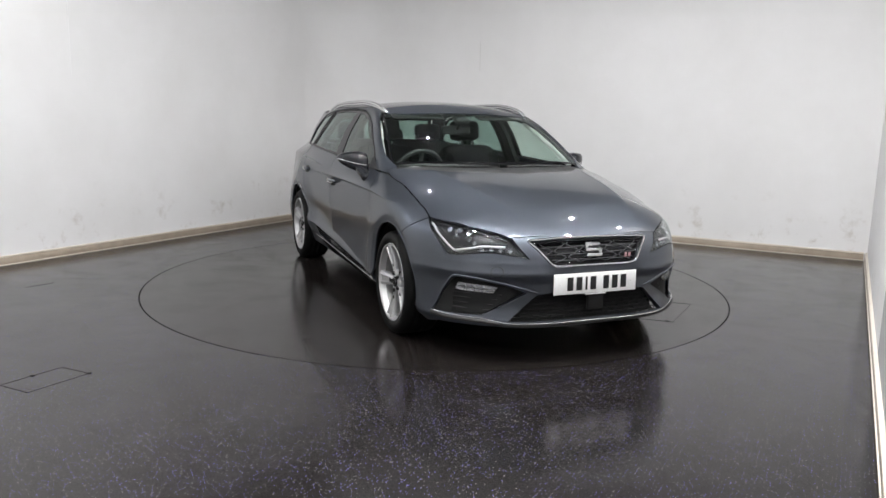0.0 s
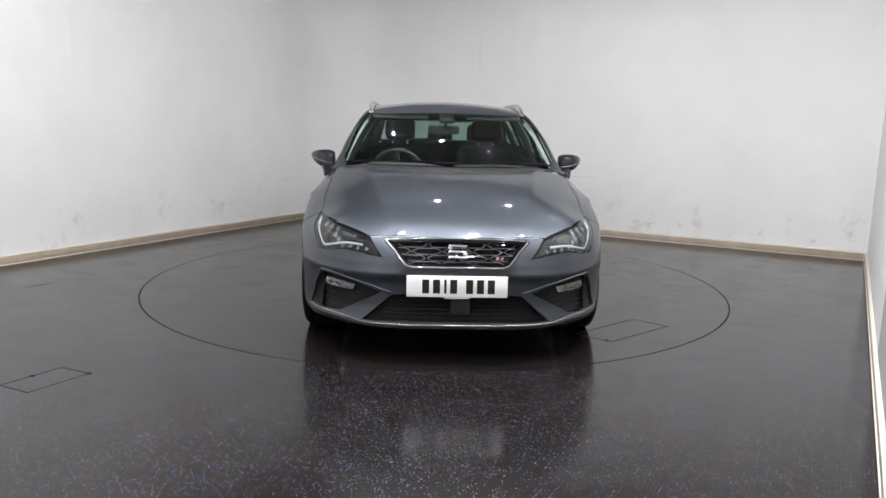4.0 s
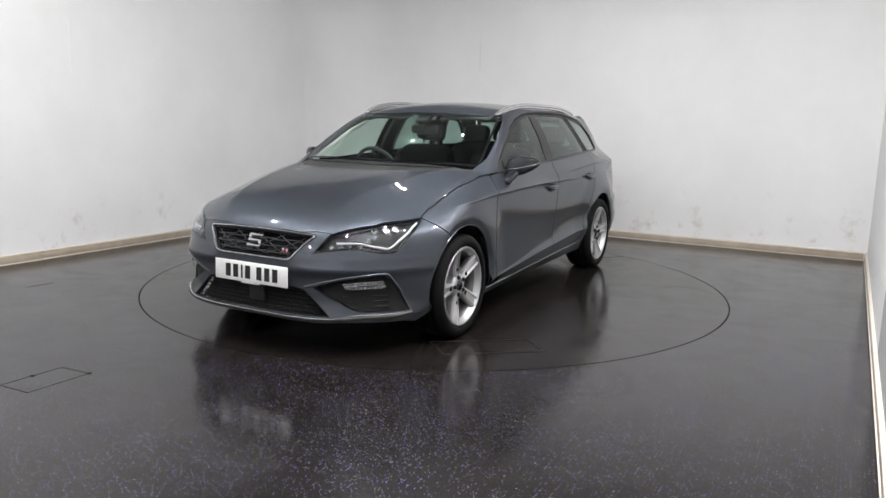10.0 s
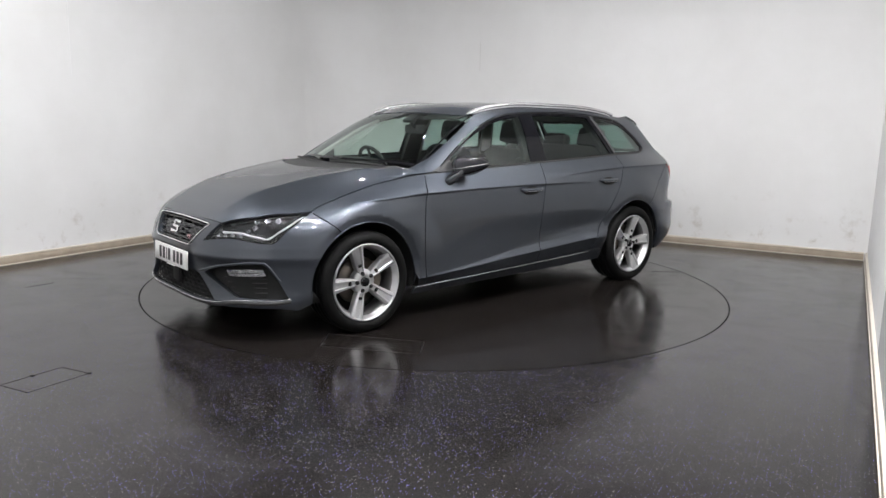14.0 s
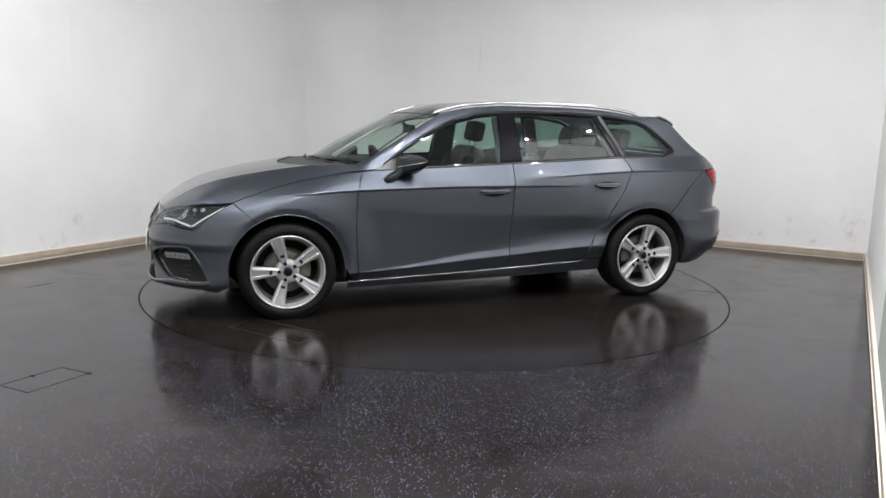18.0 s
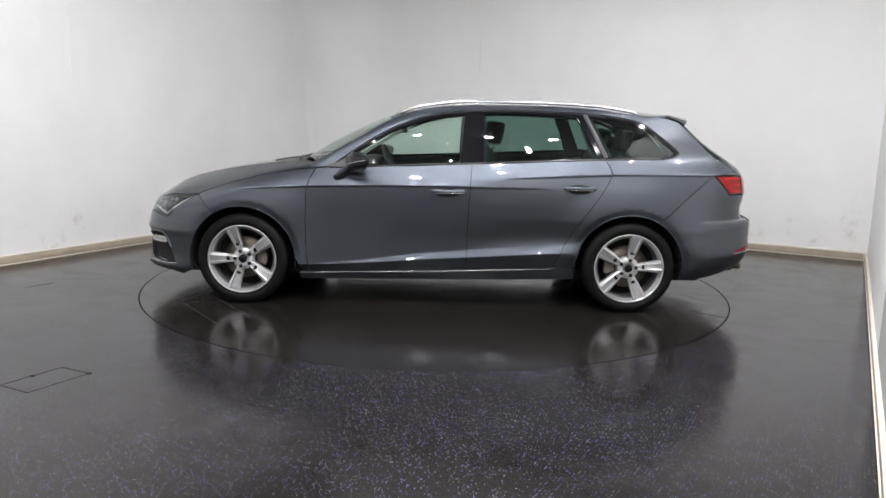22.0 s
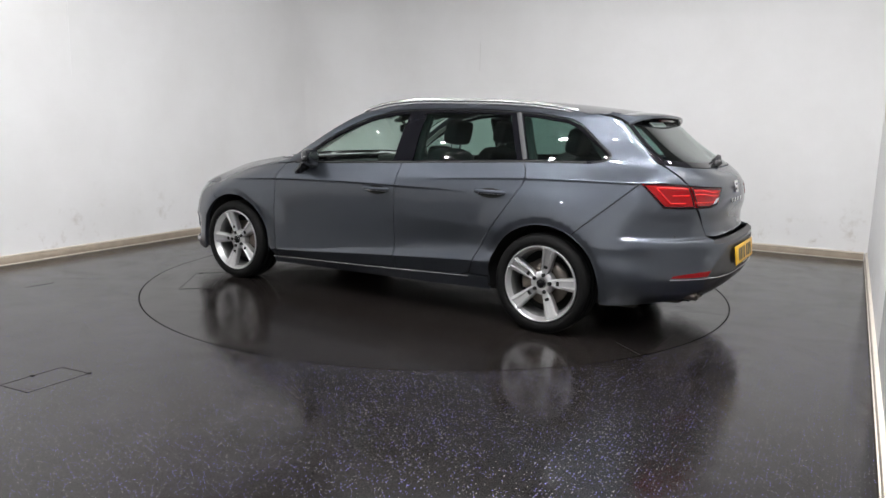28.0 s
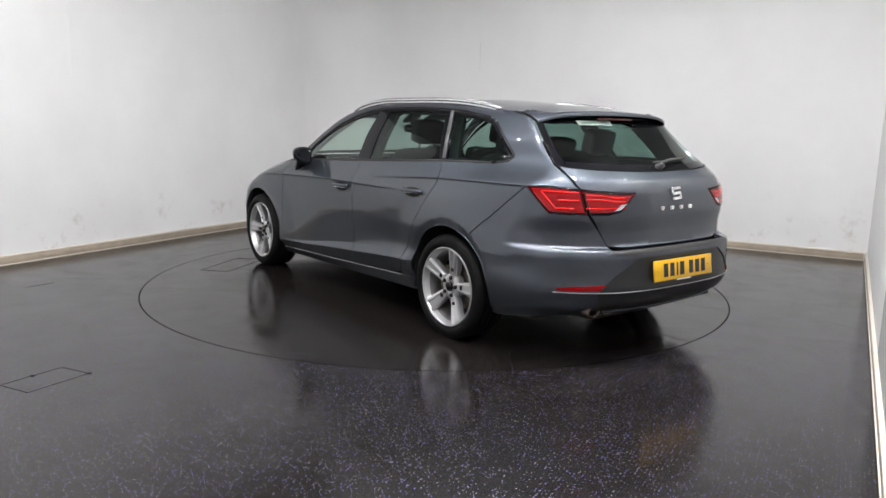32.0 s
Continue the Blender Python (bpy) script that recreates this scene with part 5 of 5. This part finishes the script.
    bm = tube([off(0.0, 1.036, 0.030), off(-0.10, 1.050, 0.034), off(-0.24, 1.062, 0.026)], [0.014, 0.011, 0.006], 8, flat=0.7)
    boss = lathe([(0.0005, 0.040), (0.016, 0.036), (0.024, 0.0)], 14, "z")
    p = Vector(off(0.0, 1.036, 0.0))
    bmesh.ops.transform(boss, matrix=Matrix.Translation(p) @ pose(0, 0, 0, 0, -60, 0), verts=boss.verts)
    wiper = part("rear_wiper", add(bm, boss), TRIM, car, "black rear wiper")
    part("wiper_blade", tube([off(0.02 - 0.05 * i, 1.052 + 0.003 * i, 0.012) for i in range(8)], 0.006, 6), SEAL, wiper)


build_front()
build_rear()


def spoke_mesh():
    """One broad spoke along +x: a flat face with a step, bevelled flanks and a groove beside it; y is outwards."""
    bm = bmesh.new()
    # stations r, half width, face y: a sunken broad facet, a raised ridge along one side
    st = [(0.040, 0.020, -0.006), (0.066, 0.024, -0.005), (0.105, 0.031, -0.002), (0.16, 0.038, 0.008), (0.214, 0.045, 0.019), (0.224, 0.046, 0.017)]
    rows = []
    for r, w, y in st:
        dip = 0.009 * min(1.0, (r - 0.03) / 0.07)
        rows.append([bm.verts.new(v) for v in ((r, y - 0.050, -w + 0.004), (r, y - 0.016, -w), (r, y - 0.003, -w + 0.003), (r, y + 0.001, -w * 0.55), (r, y - dip, -w * 0.42), (r, y - dip * 0.75, w * 0.30), (r, y - dip * 0.1, w * 0.46), (r, y + 0.002, w * 0.52), (r, y - 0.004, w - 0.003), (r, y - 0.016, w), (r, y - 0.050, w - 0.004))])
    for a, b in zip(rows, rows[1:]):
        for j in range(10):
            bm.faces.new((a[j], a[j + 1], b[j + 1], b[j]))
    bm.faces.new(rows[0])
    bm.faces.new(rows[-1][::-1])
    bmesh.ops.recalc_face_normals(bm, faces=bm.faces)
    return bm


def build_wheel_meshes():
    barrel = lathe([(0.205, -0.19), (0.226, -0.185), (0.210, -0.16), (0.196, -0.10), (0.199, -0.03), (0.209, -0.012)], 72)
    rim = lathe([(0.209, -0.012), (0.216, 0.000), (0.222, 0.012), (0.2265, 0.024), (0.233, 0.026), (0.2365, 0.018), (0.235, 0.0), (0.230, -0.02)], 72)
    for k in range(5):
        s = spoke_mesh()
        bmesh.ops.rotate(s, cent=(0, 0, 0), matrix=Matrix.Rotation(-radians(72 * k), 3, "Y"), verts=s.verts)
        add(rim, s)
    add(rim, lathe([(0.0005, -0.006), (0.034, -0.006), (0.036, -0.004), (0.050, -0.006), (0.070, -0.010), (0.076, -0.022), (0.076, -0.06)], 40))
    tyre = lathe([(0.232, -0.185), (0.262, -0.200), (0.290, -0.196), (0.305, -0.182), (0.309, -0.165), (0.3105, -0.128), (0.306, -0.126), (0.306, -0.120), (0.3105, -0.118), (0.3115, -0.083), (0.307, -0.082), (0.307, -0.076), (0.3115, -0.075), (0.3105, -0.040), (0.306, -0.038), (0.306, -0.032), (0.3105, -0.030), (0.308, 0.000), (0.303, 0.013), (0.296, 0.022), (0.288, 0.027), (0.286, 0.0285), (0.272, 0.032), (0.262, 0.033), (0.254, 0.031), (0.246, 0.027), (0.240, 0.020), (0.234, 0.014), (0.230, 0.0)], 96)
    cap = lathe([(0.0005, 0.006), (0.024, 0.005), (0.029, 0.002), (0.030, -0.006)], 28)
    ring = lathe([(0.0265, 0.0052), (0.028, 0.0062), (0.0295, 0.005)], 28)
    bolt = lathe([(0.0005, 0.004), (0.010, 0.004), (0.0125, 0.001), (0.013, -0.014)], 8)
    disc = lathe([(0.06, -0.075), (0.075, -0.072), (0.145, -0.072), (0.146, -0.095), (0.075, -0.095)], 56)
    dish = lathe([(0.0005, -0.135), (0.19, -0.135), (0.197, -0.11)], 40)
    cal = prism([(0.155 * math.cos(a), 0.155 * math.sin(a)) for a in [radians(v) for v in range(-32, 33, 8)]] + [(0.085 * math.cos(a), 0.085 * math.sin(a)) for a in [radians(v) for v in range(32, -33, -8)]], 0.045, "y", -0.100, 0.006)
    drop = {}
    for nm, b in (("rim", rim), ("barrel", barrel), ("tyre", tyre), ("cap", cap), ("ring", ring), ("bolt", bolt), ("disc", disc), ("dish", dish), ("cal", cal)):
        me = bpy.data.meshes.new(nm)
        b.to_mesh(me)
        b.free()
        drop[nm] = me
    return drop


def build_wheels():
    ms = build_wheel_meshes()
    for wx, side, base, cal_at in ((1, 1, 72, 168), (-1, 1, 31, 12), (1, -1, 40, 168), (-1, -1, 12, 12)):
        m = pose(wx * WHEEL_X, side * 0.852, WHEEL_Z, 0, 0, 0 if side > 0 else 180)
        b = base if side > 0 else 180 - base
        c = cal_at if side > 0 else 180 - cal_at
        w = part("wheel", ms["rim"].copy(), ALLOY, car, "silver five-spoke alloy wheel")
        w.matrix_local = m @ Matrix.Rotation(-radians(b), 4, "Y")
        part("tyre", ms["tyre"].copy(), TYRE, w, "black low-profile tyre")
        part("barrel", ms["barrel"].copy(), ALLOY_DARK, w, "grey inner barrel")
        part("hub_cap", ms["cap"].copy(), GLOSSB, w, "black hub cap")
        part("cap_emblem", ms["ring"].copy(), CHROME, w)
        for k in range(5):
            a = radians(72 * k)
            o = part("wheel_bolt", ms["bolt"], GAP, w)
            o.location = (0.054 * math.cos(a), 0.001, 0.054 * math.sin(a))
        part("brake_disc", ms["disc"].copy(), DISC, w, "steel brake disc")
        part("inner_dish", ms["dish"].copy(), UNDER, w)
        o = part("brake_caliper", ms["cal"].copy(), CALIPER, w, "brown brake caliper")
        o.rotation_euler = (0, -radians(c - b), 0)
        # slot openings near the hub
        for k in range(5):
            a = radians(72 * k)
            o = part("bolt_slot", box((0.018, 0.010, 0.028), (0, 0, 0), 0.002, 1), GAP, w)
            o.location = (0.104 * math.cos(a), -0.0075, 0.104 * math.sin(a))
            o.rotation_euler = (0, -a, 0)
        # arch liner
        n = 30
        bm = bmesh.new()
        rings = []
        for i in range(n + 1):
            a = radians(-11 + 202 * i / n)
            y0 = 0.840
            rings.append([bm.verts.new((wx * WHEEL_X + 0.375 * math.cos(a), side * y0, WHEEL_Z + 0.375 * math.sin(a))), bm.verts.new((wx * WHEEL_X + 0.375 * math.cos(a), side * 0.50, WHEEL_Z + 0.375 * math.sin(a)))])
        for p, q in zip(rings, rings[1:]):
            bm.faces.new((p[0], q[0], q[1], p[1]))
        wall = [r[1] for r in rings]
        bm.faces.new(wall)
        part("arch_liner", bm, UNDER, car)
        lip = [(wx * WHEEL_X + (ARCH + 0.004) * math.cos(radians(a)), WHEEL_Z + (ARCH + 0.004) * math.sin(radians(a))) for a in range(-8, 189, 7)]
        part("arch_lip", strip(lip, on_side, 0.006, 0.003, 4, flip=side < 0), PAINT, car)


build_wheels()


def build_trim():
    for f in both:
        s = -1 if f else 1
        # roof rail: a flattened bar that dips to the roof at its ends
        xs = [0.27, 0.20, 0.10, -0.05, -0.25, -0.5, -0.8, -1.05, -1.22, -1.33, -1.38]
        hs = [0.0, 0.008, 0.016, 0.023, 0.026, 0.026, 0.025, 0.023, 0.017, 0.008, 0.0]
        ys = [0.560, 0.568, 0.572, 0.575, 0.577, 0.577, 0.574, 0.566, 0.556, 0.548, 0.545]
        zz = on_top(np.array([(x, y - 0.012) for x, y in zip(xs, ys)]))[:, 2]
        line = curve_through([(x, s * y, z + h + 0.004) for x, y, z, h in zip(xs, ys, zz, hs)], 5)
        rail = part("roof_rail", tube(line, [0.008] + [0.0155] * (len(line) - 2) + [0.008], 12, flat=0.85), SATIN, car, "silver aluminium roof rail")
        foot = tube([(x, y - s * 0.002, z - 0.016) for x, y, z in line[3:-3]], 0.010, 8, flat=1.3)
        part("rail_base", foot, SATIN, rail)
        # door handles
        for x0, x1, z, nm in ((0.031, -0.189, 0.800, "front"), (-0.852, -1.066, 0.838, "rear")):
            xm = (x0 + x1) / 2
            # black ellipse laid on the door, for the shade in the handle's recess
            cup_shade = [(xm + 0.088 * math.cos(a) ** 1, z - 0.004 + 0.030 * math.sin(a)) for a in [2 * math.pi * i / 24 for i in range(24)]]
            h = part("door_handle", panel(cup_shade, on_side, 0.012, 0, lift=0.004, rim=False, flip=f), GAP, car, "body-coloured door handle with a chrome line")
            pts = []
            for i in range(13):
                k = i / 12
                x = x0 + (x1 - x0) * k
                yo = float(on_side(np.array([(x, z)]))[0, 1])
                lift = 0.026 * math.sin(math.pi * min(max(k, 0.04), 0.96)) ** 0.35
                pts.append((x, s * (yo + lift), z + 0.004))
            rad = [0.006] + [0.0135] * 11 + [0.006]
            part("grip", tube(pts, rad, 10, flat=1.05), PAINT, h)
            part("chrome_line", tube([(x, y + s * 0.010, zz2 - 0.010) for x, y, zz2 in pts[1:-1]], 0.0016, 6), CHROME, h, "thin chrome line on the grip")
        # door mirror
        c = Vector((0.515, s * 0.888, 1.008))
        # sections from the inner end to the pointed tip: y, x middle, z middle, half length, half height
        secs = [(0.800, 0.540, 1.004, 0.034, 0.032), (0.806, 0.537, 1.007, 0.066, 0.058), (0.84, 0.530, 1.012, 0.078, 0.066), (0.88, 0.516, 1.017, 0.074, 0.062), (0.92, 0.498, 1.023, 0.062, 0.051), (0.953, 0.474, 1.028, 0.044, 0.036), (0.974, 0.455, 1.030, 0.022, 0.018), (0.981, 0.447, 1.030, 0.006, 0.006)]
        secs = [(y, xm, zm - 0.024, hx * 1.05, hz * 1.28) for y, xm, zm, hx, hz in secs]
        secs = curve_through(secs, 3)
        shapes = []
        for top_half in (True, False):
            bm = bmesh.new()
            rings = []
            for y, xm, zm, hx, hz in secs:
                ring = []
                for i in range(17):
                    a = math.pi * i / 16 if top_half else math.pi + math.pi * i / 16
                    ca, sa = math.cos(a), math.sin(a)
                    px = math.copysign(abs(ca) ** 0.62, ca) * hx * (1.0 if ca > 0 else 0.62)
                    pz = math.copysign(abs(sa) ** 0.62, sa) * hz * (1.0 if top_half else 0.62) - hz * 0.28
                    ring.append(bm.verts.new((xm + px, s * y, zm + pz)))
                rings.append(ring)
            for p, q in zip(rings, rings[1:]):
                for i in range(16):
                    bm.faces.new((p[i], p[i + 1], q[i + 1], q[i]))
            bm.faces.new(rings[0])
            bm.faces.new(rings[-1])
            bmesh.ops.recalc_face_normals(bm, faces=bm.faces)
            shapes.append(smooth(bm))
        mir = part("door_mirror", shapes[0], DARK_PAINT, car, "pointed dark grey door mirror on a slim arm")
        part("mirror_base", shapes[1], DARK_PAINT, mir)
        part("trim_line", tube([(xm + hx * 0.99, s * y, zm - hz * 0.28) for y, xm, zm, hx, hz in secs[2:-1]], 0.0028, 6), SATIN, mir, "thin bright line round the mirror housing")
        arm = tube([(0.650, s * 0.805, 0.872), (0.635, s * 0.818, 0.892), (0.595, s * 0.838, 0.925), (0.555, s * 0.852, 0.965)], [0.064, 0.058, 0.048, 0.046], 12, flat=0.6)
        part("mirror_arm", arm, DARK_PAINT, mir)
        g = box((0.004, 0.110, 0.062), (0, 0, 0), 0.0015, 1)
        bmesh.ops.transform(g, matrix=Matrix.Translation(c + Vector((-0.034, s * -0.012, -0.014))) @ pose(0, 0, 0, 0, 0, s * 8), verts=g.verts)
        part("mirror_glass", g, CHROME, mir, "mirror glass")
        part("mirror_triangle", panel([(0.775, 0.944), (0.595, 0.953), (0.590, 1.020), (0.655, 0.990)], on_side, 0.02, 0, lift=0.001, flip=f), TRIM, car)
        # rubber line round the glass
        edge = curve_through(WIN_TOP, 3)
        part("window_line", strip(edge, on_side, 0.006, 0.003, 4, flip=f, lift=-0.001), SEAL, car)
        part("pillar_strip", strip([(-1.008, 1.330), (-1.075, 1.19), (-1.142, 1.045)], on_side, 0.030, 0.005, 4, flip=f), plain("grey_pillar_strip", (0.055, 0.055, 0.058), 0.7), car, "grey strip before the quarter window")
        # wiper
        y0, y1 = (0.56, 0.02) if s > 0 else (-0.05, -0.56)
        ys = [y0 + (y1 - y0) * i / 8 for i in range(9)]
        foot = on_top(np.array([(1.055 - 0.20 * abs(y) ** 1.6, y) for y in ys]))
        pts = [(x, y, z + 0.002 + 0.004 * math.sin(i / 8 * math.pi)) for i, (x, y, z) in enumerate(foot)]
        w = part("windscreen_wiper", tube(pts, [0.004] + [0.006] * 7 + [0.003], 8), SEAL, car, "black windscreen wiper")
        part("wiper_blade", tube([(x - 0.008, y, z + 0.006) for x, y, z in pts[1:]], 0.003, 6), SEAL, w)
    # round cover in the bumper
    part("tow_cover", strip([(wrap3(1, [(2.05, -0.535, 0.497)])[0][0] + 0.028 * math.cos(a), 0.497 + 0.028 * math.sin(a)) for a in [2 * math.pi * i / 24 for i in range(24)]], on_nose, 0.003, 0.0006, 3, closed=True), SEAL, car, "round towing eye cover")


build_trim()


def pad(size, at, bevel, turn=None, puff=0.0):
    """An upholstered block with rounded edges."""
    bm = bmesh.new()
    bmesh.ops.create_cube(bm, size=1.0)
    bmesh.ops.subdivide_edges(bm, edges=bm.edges[:], cuts=6, use_grid_fill=True)
    for v in bm.verts:
        p = Vector(v.co) * 2
        r = Vector((abs(p.x) ** 6, abs(p.y) ** 6, abs(p.z) ** 6))
        k = (r.x + r.y + r.z) ** (1 / 6)
        q = p / max(k, 1e-6) * max(abs(p.x), abs(p.y), abs(p.z))
        v.co = (q.x * size[0] / 2, q.y * size[1] / 2, q.z * size[2] / 2)
    if turn is not None:
        bmesh.ops.transform(bm, matrix=turn, verts=bm.verts)
    bmesh.ops.translate(bm, vec=at, verts=bm.verts)
    return smooth(bm)


def build_inside():
    # floor pan, sills inside, bulkhead
    pan = box((3.2, 1.36, 0.06), (-0.25, 0, 0.225), 0.01, 1)
    part("floor_pan", pan, UNDER, car)
    part("engine_bay", box((0.75, 1.0, 0.50), (1.55, 0, 0.44), 0.03, 1), GAP, car)
    part("underbody_tray", box((3.4, 1.25, 0.03), (0.15, 0, 0.185), 0.01, 1), UNDER, car)
    part("rear_tray", box((0.55, 1.1, 0.02), (-1.86, 0, 0.262), 0.008, 1), UNDER, car)
    part("silencer", box((0.34, 0.80, 0.16), (-1.90, 0.05, 0.275), 0.06, 3), DISC, car)
    part("rear_axle", tube([(-1.318, -0.70, 0.27), (-1.28, -0.4, 0.26), (-1.28, 0.4, 0.26), (-1.318, 0.70, 0.27)], 0.035, 10), UNDER, car)
    part("load_floor", box((0.86, 1.14, 0.36), (-1.72, 0, 0.50), 0.02, 1), FABRIC, car)
    part("load_cover", box((0.62, 1.16, 0.012), (-1.72, 0, 0.955), 0.004, 1), FABRIC, car, "black load cover behind the rear seats")
    part("tail_trim", box((0.05, 0.80, 0.28), (-2.10, 0, 0.82), 0.015, 1), DASH, car)
    for f in both:
        s = -1 if f else 1
        part("door_card", panel([(0.85, 0.30), (0.85, 0.90), (0.36, 0.945), (-0.26, 0.972), (-1.12, 1.015), (-1.55, 1.02), (-1.9, 0.96), (-1.9, 0.40), (-1.70, 0.42), (-1.66, 0.66), (-0.98, 0.66), (-0.80, 0.30)], on_side, 0.06, 0, lift=-0.055, rim=False, flip=f), DASH, car)
        part("pillar_trim", panel([(-0.17, 1.33), (-0.33, 1.33), (-0.345, 0.97), (-0.15, 0.96)], on_side, 0.04, 0, lift=-0.05, thick=0.03, flip=f), DASH, car)
        part("pillar_trim", panel([(-0.97, 1.335), (-1.07, 1.335), (-1.22, 1.02), (-1.08, 1.02)], on_side, 0.04, 0, lift=-0.05, thick=0.03, flip=f), DASH, car)
        part("pillar_trim", panel([(0.70, 0.98), (0.35, 1.20), (0.22, 1.27), (0.20, 1.30), (0.36, 1.235), (0.74, 1.00)], on_side, 0.04, 0, lift=-0.045, thick=0.02, flip=f), LINER, car, "pale windscreen pillar trim")
        part("rear_pillar_trim", panel([(-1.62, 1.05), (-1.42, 1.27), (-1.55, 1.27), (-1.72, 1.20), (-1.92, 1.03), (-1.90, 0.95), (-1.5, 1.0)], on_side, 0.05, 0, lift=-0.04, rim=False, flip=f), DASH, car)
    head = [(0.24, 0.0), (0.22, 0.5), (-0.6, 0.50), (-1.2, 0.49), (-1.66, 0.46), (-1.70, 0.0)]
    part("headliner", panel(head + [(x, -y) for x, y in head[1:-1]][::-1], on_top, 0.06, 0, lift=-0.045, rim=False), DASH, car)
    # dashboard
    bm = box((0.62, 1.34, 0.24), (0.80, 0, 0.80), 0.07, 4)
    add(bm, pad((0.24, 0.40, 0.10), (0.60, -0.36, 0.93), 0.03))
    part("dashboard", bm, DASH, car, "dark grey dashboard")
    part("centre_console", box((0.75, 0.22, 0.26), (0.25, 0, 0.45), 0.05, 3), DASH, car)
    # steering wheel on the right
    m = pose(0.40, -0.36, 0.885, 0, -66, 0)
    ring = [m @ Vector((0.185 * math.cos(a), 0.185 * math.sin(a) * 0.98, 0)) for a in [2 * math.pi * i / 40 for i in range(40)]]
    sw = part("steering_wheel", tube(ring, 0.0155, 10, closed=True), TRIM, car, "black steering wheel")
    hub = lathe([(0.0005, 0.025), (0.05, 0.02), (0.065, 0.0), (0.05, -0.06)], 24, "z")
    bmesh.ops.transform(hub, matrix=m, verts=hub.verts)
    part("airbag_boss", hub, DASH, sw)
    for a in (0, 180, 270):
        p, q = m @ Vector((0.05 * math.cos(radians(a + 90)), 0.05 * math.sin(radians(a + 90)), 0)), m @ Vector((0.18 * math.cos(radians(a + 90)), 0.18 * math.sin(radians(a + 90)), 0))
        part("spoke", tube([p, q], 0.016, 8, flat=0.6), TRIM, sw)
    # seats
    for y in (0.36, -0.36):
        lean = pose(0, 0, 0, 0, -20, 0)
        st = part("front_seat", pad((0.50, 0.50, 0.20), (0.02, y, 0.52), 0.06), FABRIC, car, "dark fabric front seat")
        part("backrest", pad((0.15, 0.50, 0.56), (-0.285, y, 0.80), 0.06, lean), FABRIC, st)
        for d in (-0.21, 0.21):
            part("bolster", pad((0.19, 0.09, 0.46), (-0.255, y + d, 0.78), 0.04, lean), FABRIC, st)
        part("head_restraint", pad((0.10, 0.25, 0.165), (-0.415, y, 1.190), 0.05, pose(0, 0, 0, 0, -12, 0)), FABRIC, st)
        for d in (-0.06, 0.06):
            part("post", tube([(-0.375, y + d, 1.03), (-0.410, y + d, 1.16)], 0.007, 8), CHROME, st)
    bench = part("rear_bench", pad((0.50, 1.24, 0.22), (-0.86, 0, 0.52), 0.06), FABRIC, car, "dark fabric rear bench")
    part("backrest", pad((0.16, 1.26, 0.60), (-1.20, 0, 0.80), 0.06, pose(0, 0, 0, 0, -22, 0)), FABRIC, bench)
    for y in (0.38, 0.0, -0.38):
        part("head_restraint", pad((0.10, 0.24, 0.16 if y else 0.12), (-1.33, y, 1.155 if y else 1.12), 0.04, pose(0, 0, 0, 0, -14, 0)), FABRIC, bench)
        for d in (-0.05, 0.05):
            part("post", tube([(-1.29, y + d, 1.05), (-1.32, y + d, 1.12)], 0.006, 8), CHROME, bench)
    # inside mirror with its foot and the sensor box behind the windscreen
    mr = part("inside_mirror", pad((0.035, 0.235, 0.066), (0.270, -0.02, 1.203), 0.02), TRIM, car, "black inside mirror")
    part("mirror_foot", tube([(0.280, -0.01, 1.21), (0.340, 0.0, 1.27)], 0.012, 8), TRIM, mr)
    part("sensor_box", box((0.12, 0.11, 0.03), (0.315, 0.0, 1.285), 0.01, 2, pose(0, 0, 0, 0, 27, 0)), TRIM, mr)
    part("mirror_glass", box((0.003, 0.215, 0.052), (0.251, -0.02, 1.203), 0.001, 1), CHROME, mr)
    for y in (0.34, -0.34):
        part("sun_visor", box((0.15, 0.40, 0.015), (0.27, y, 1.305), 0.005, 1, pose(0, 0, 0, 0, 18, 0)), DASH, car)


build_inside()


def motions():
    n = 64
    walk(turntable, [(SECONDS * i / n, table_pose(SECONDS * i / n)) for i in range(n + 1)])
    walk(car, [(SECONDS * i / n, car_pose(SECONDS * i / n)) for i in range(n + 1)])


motions()
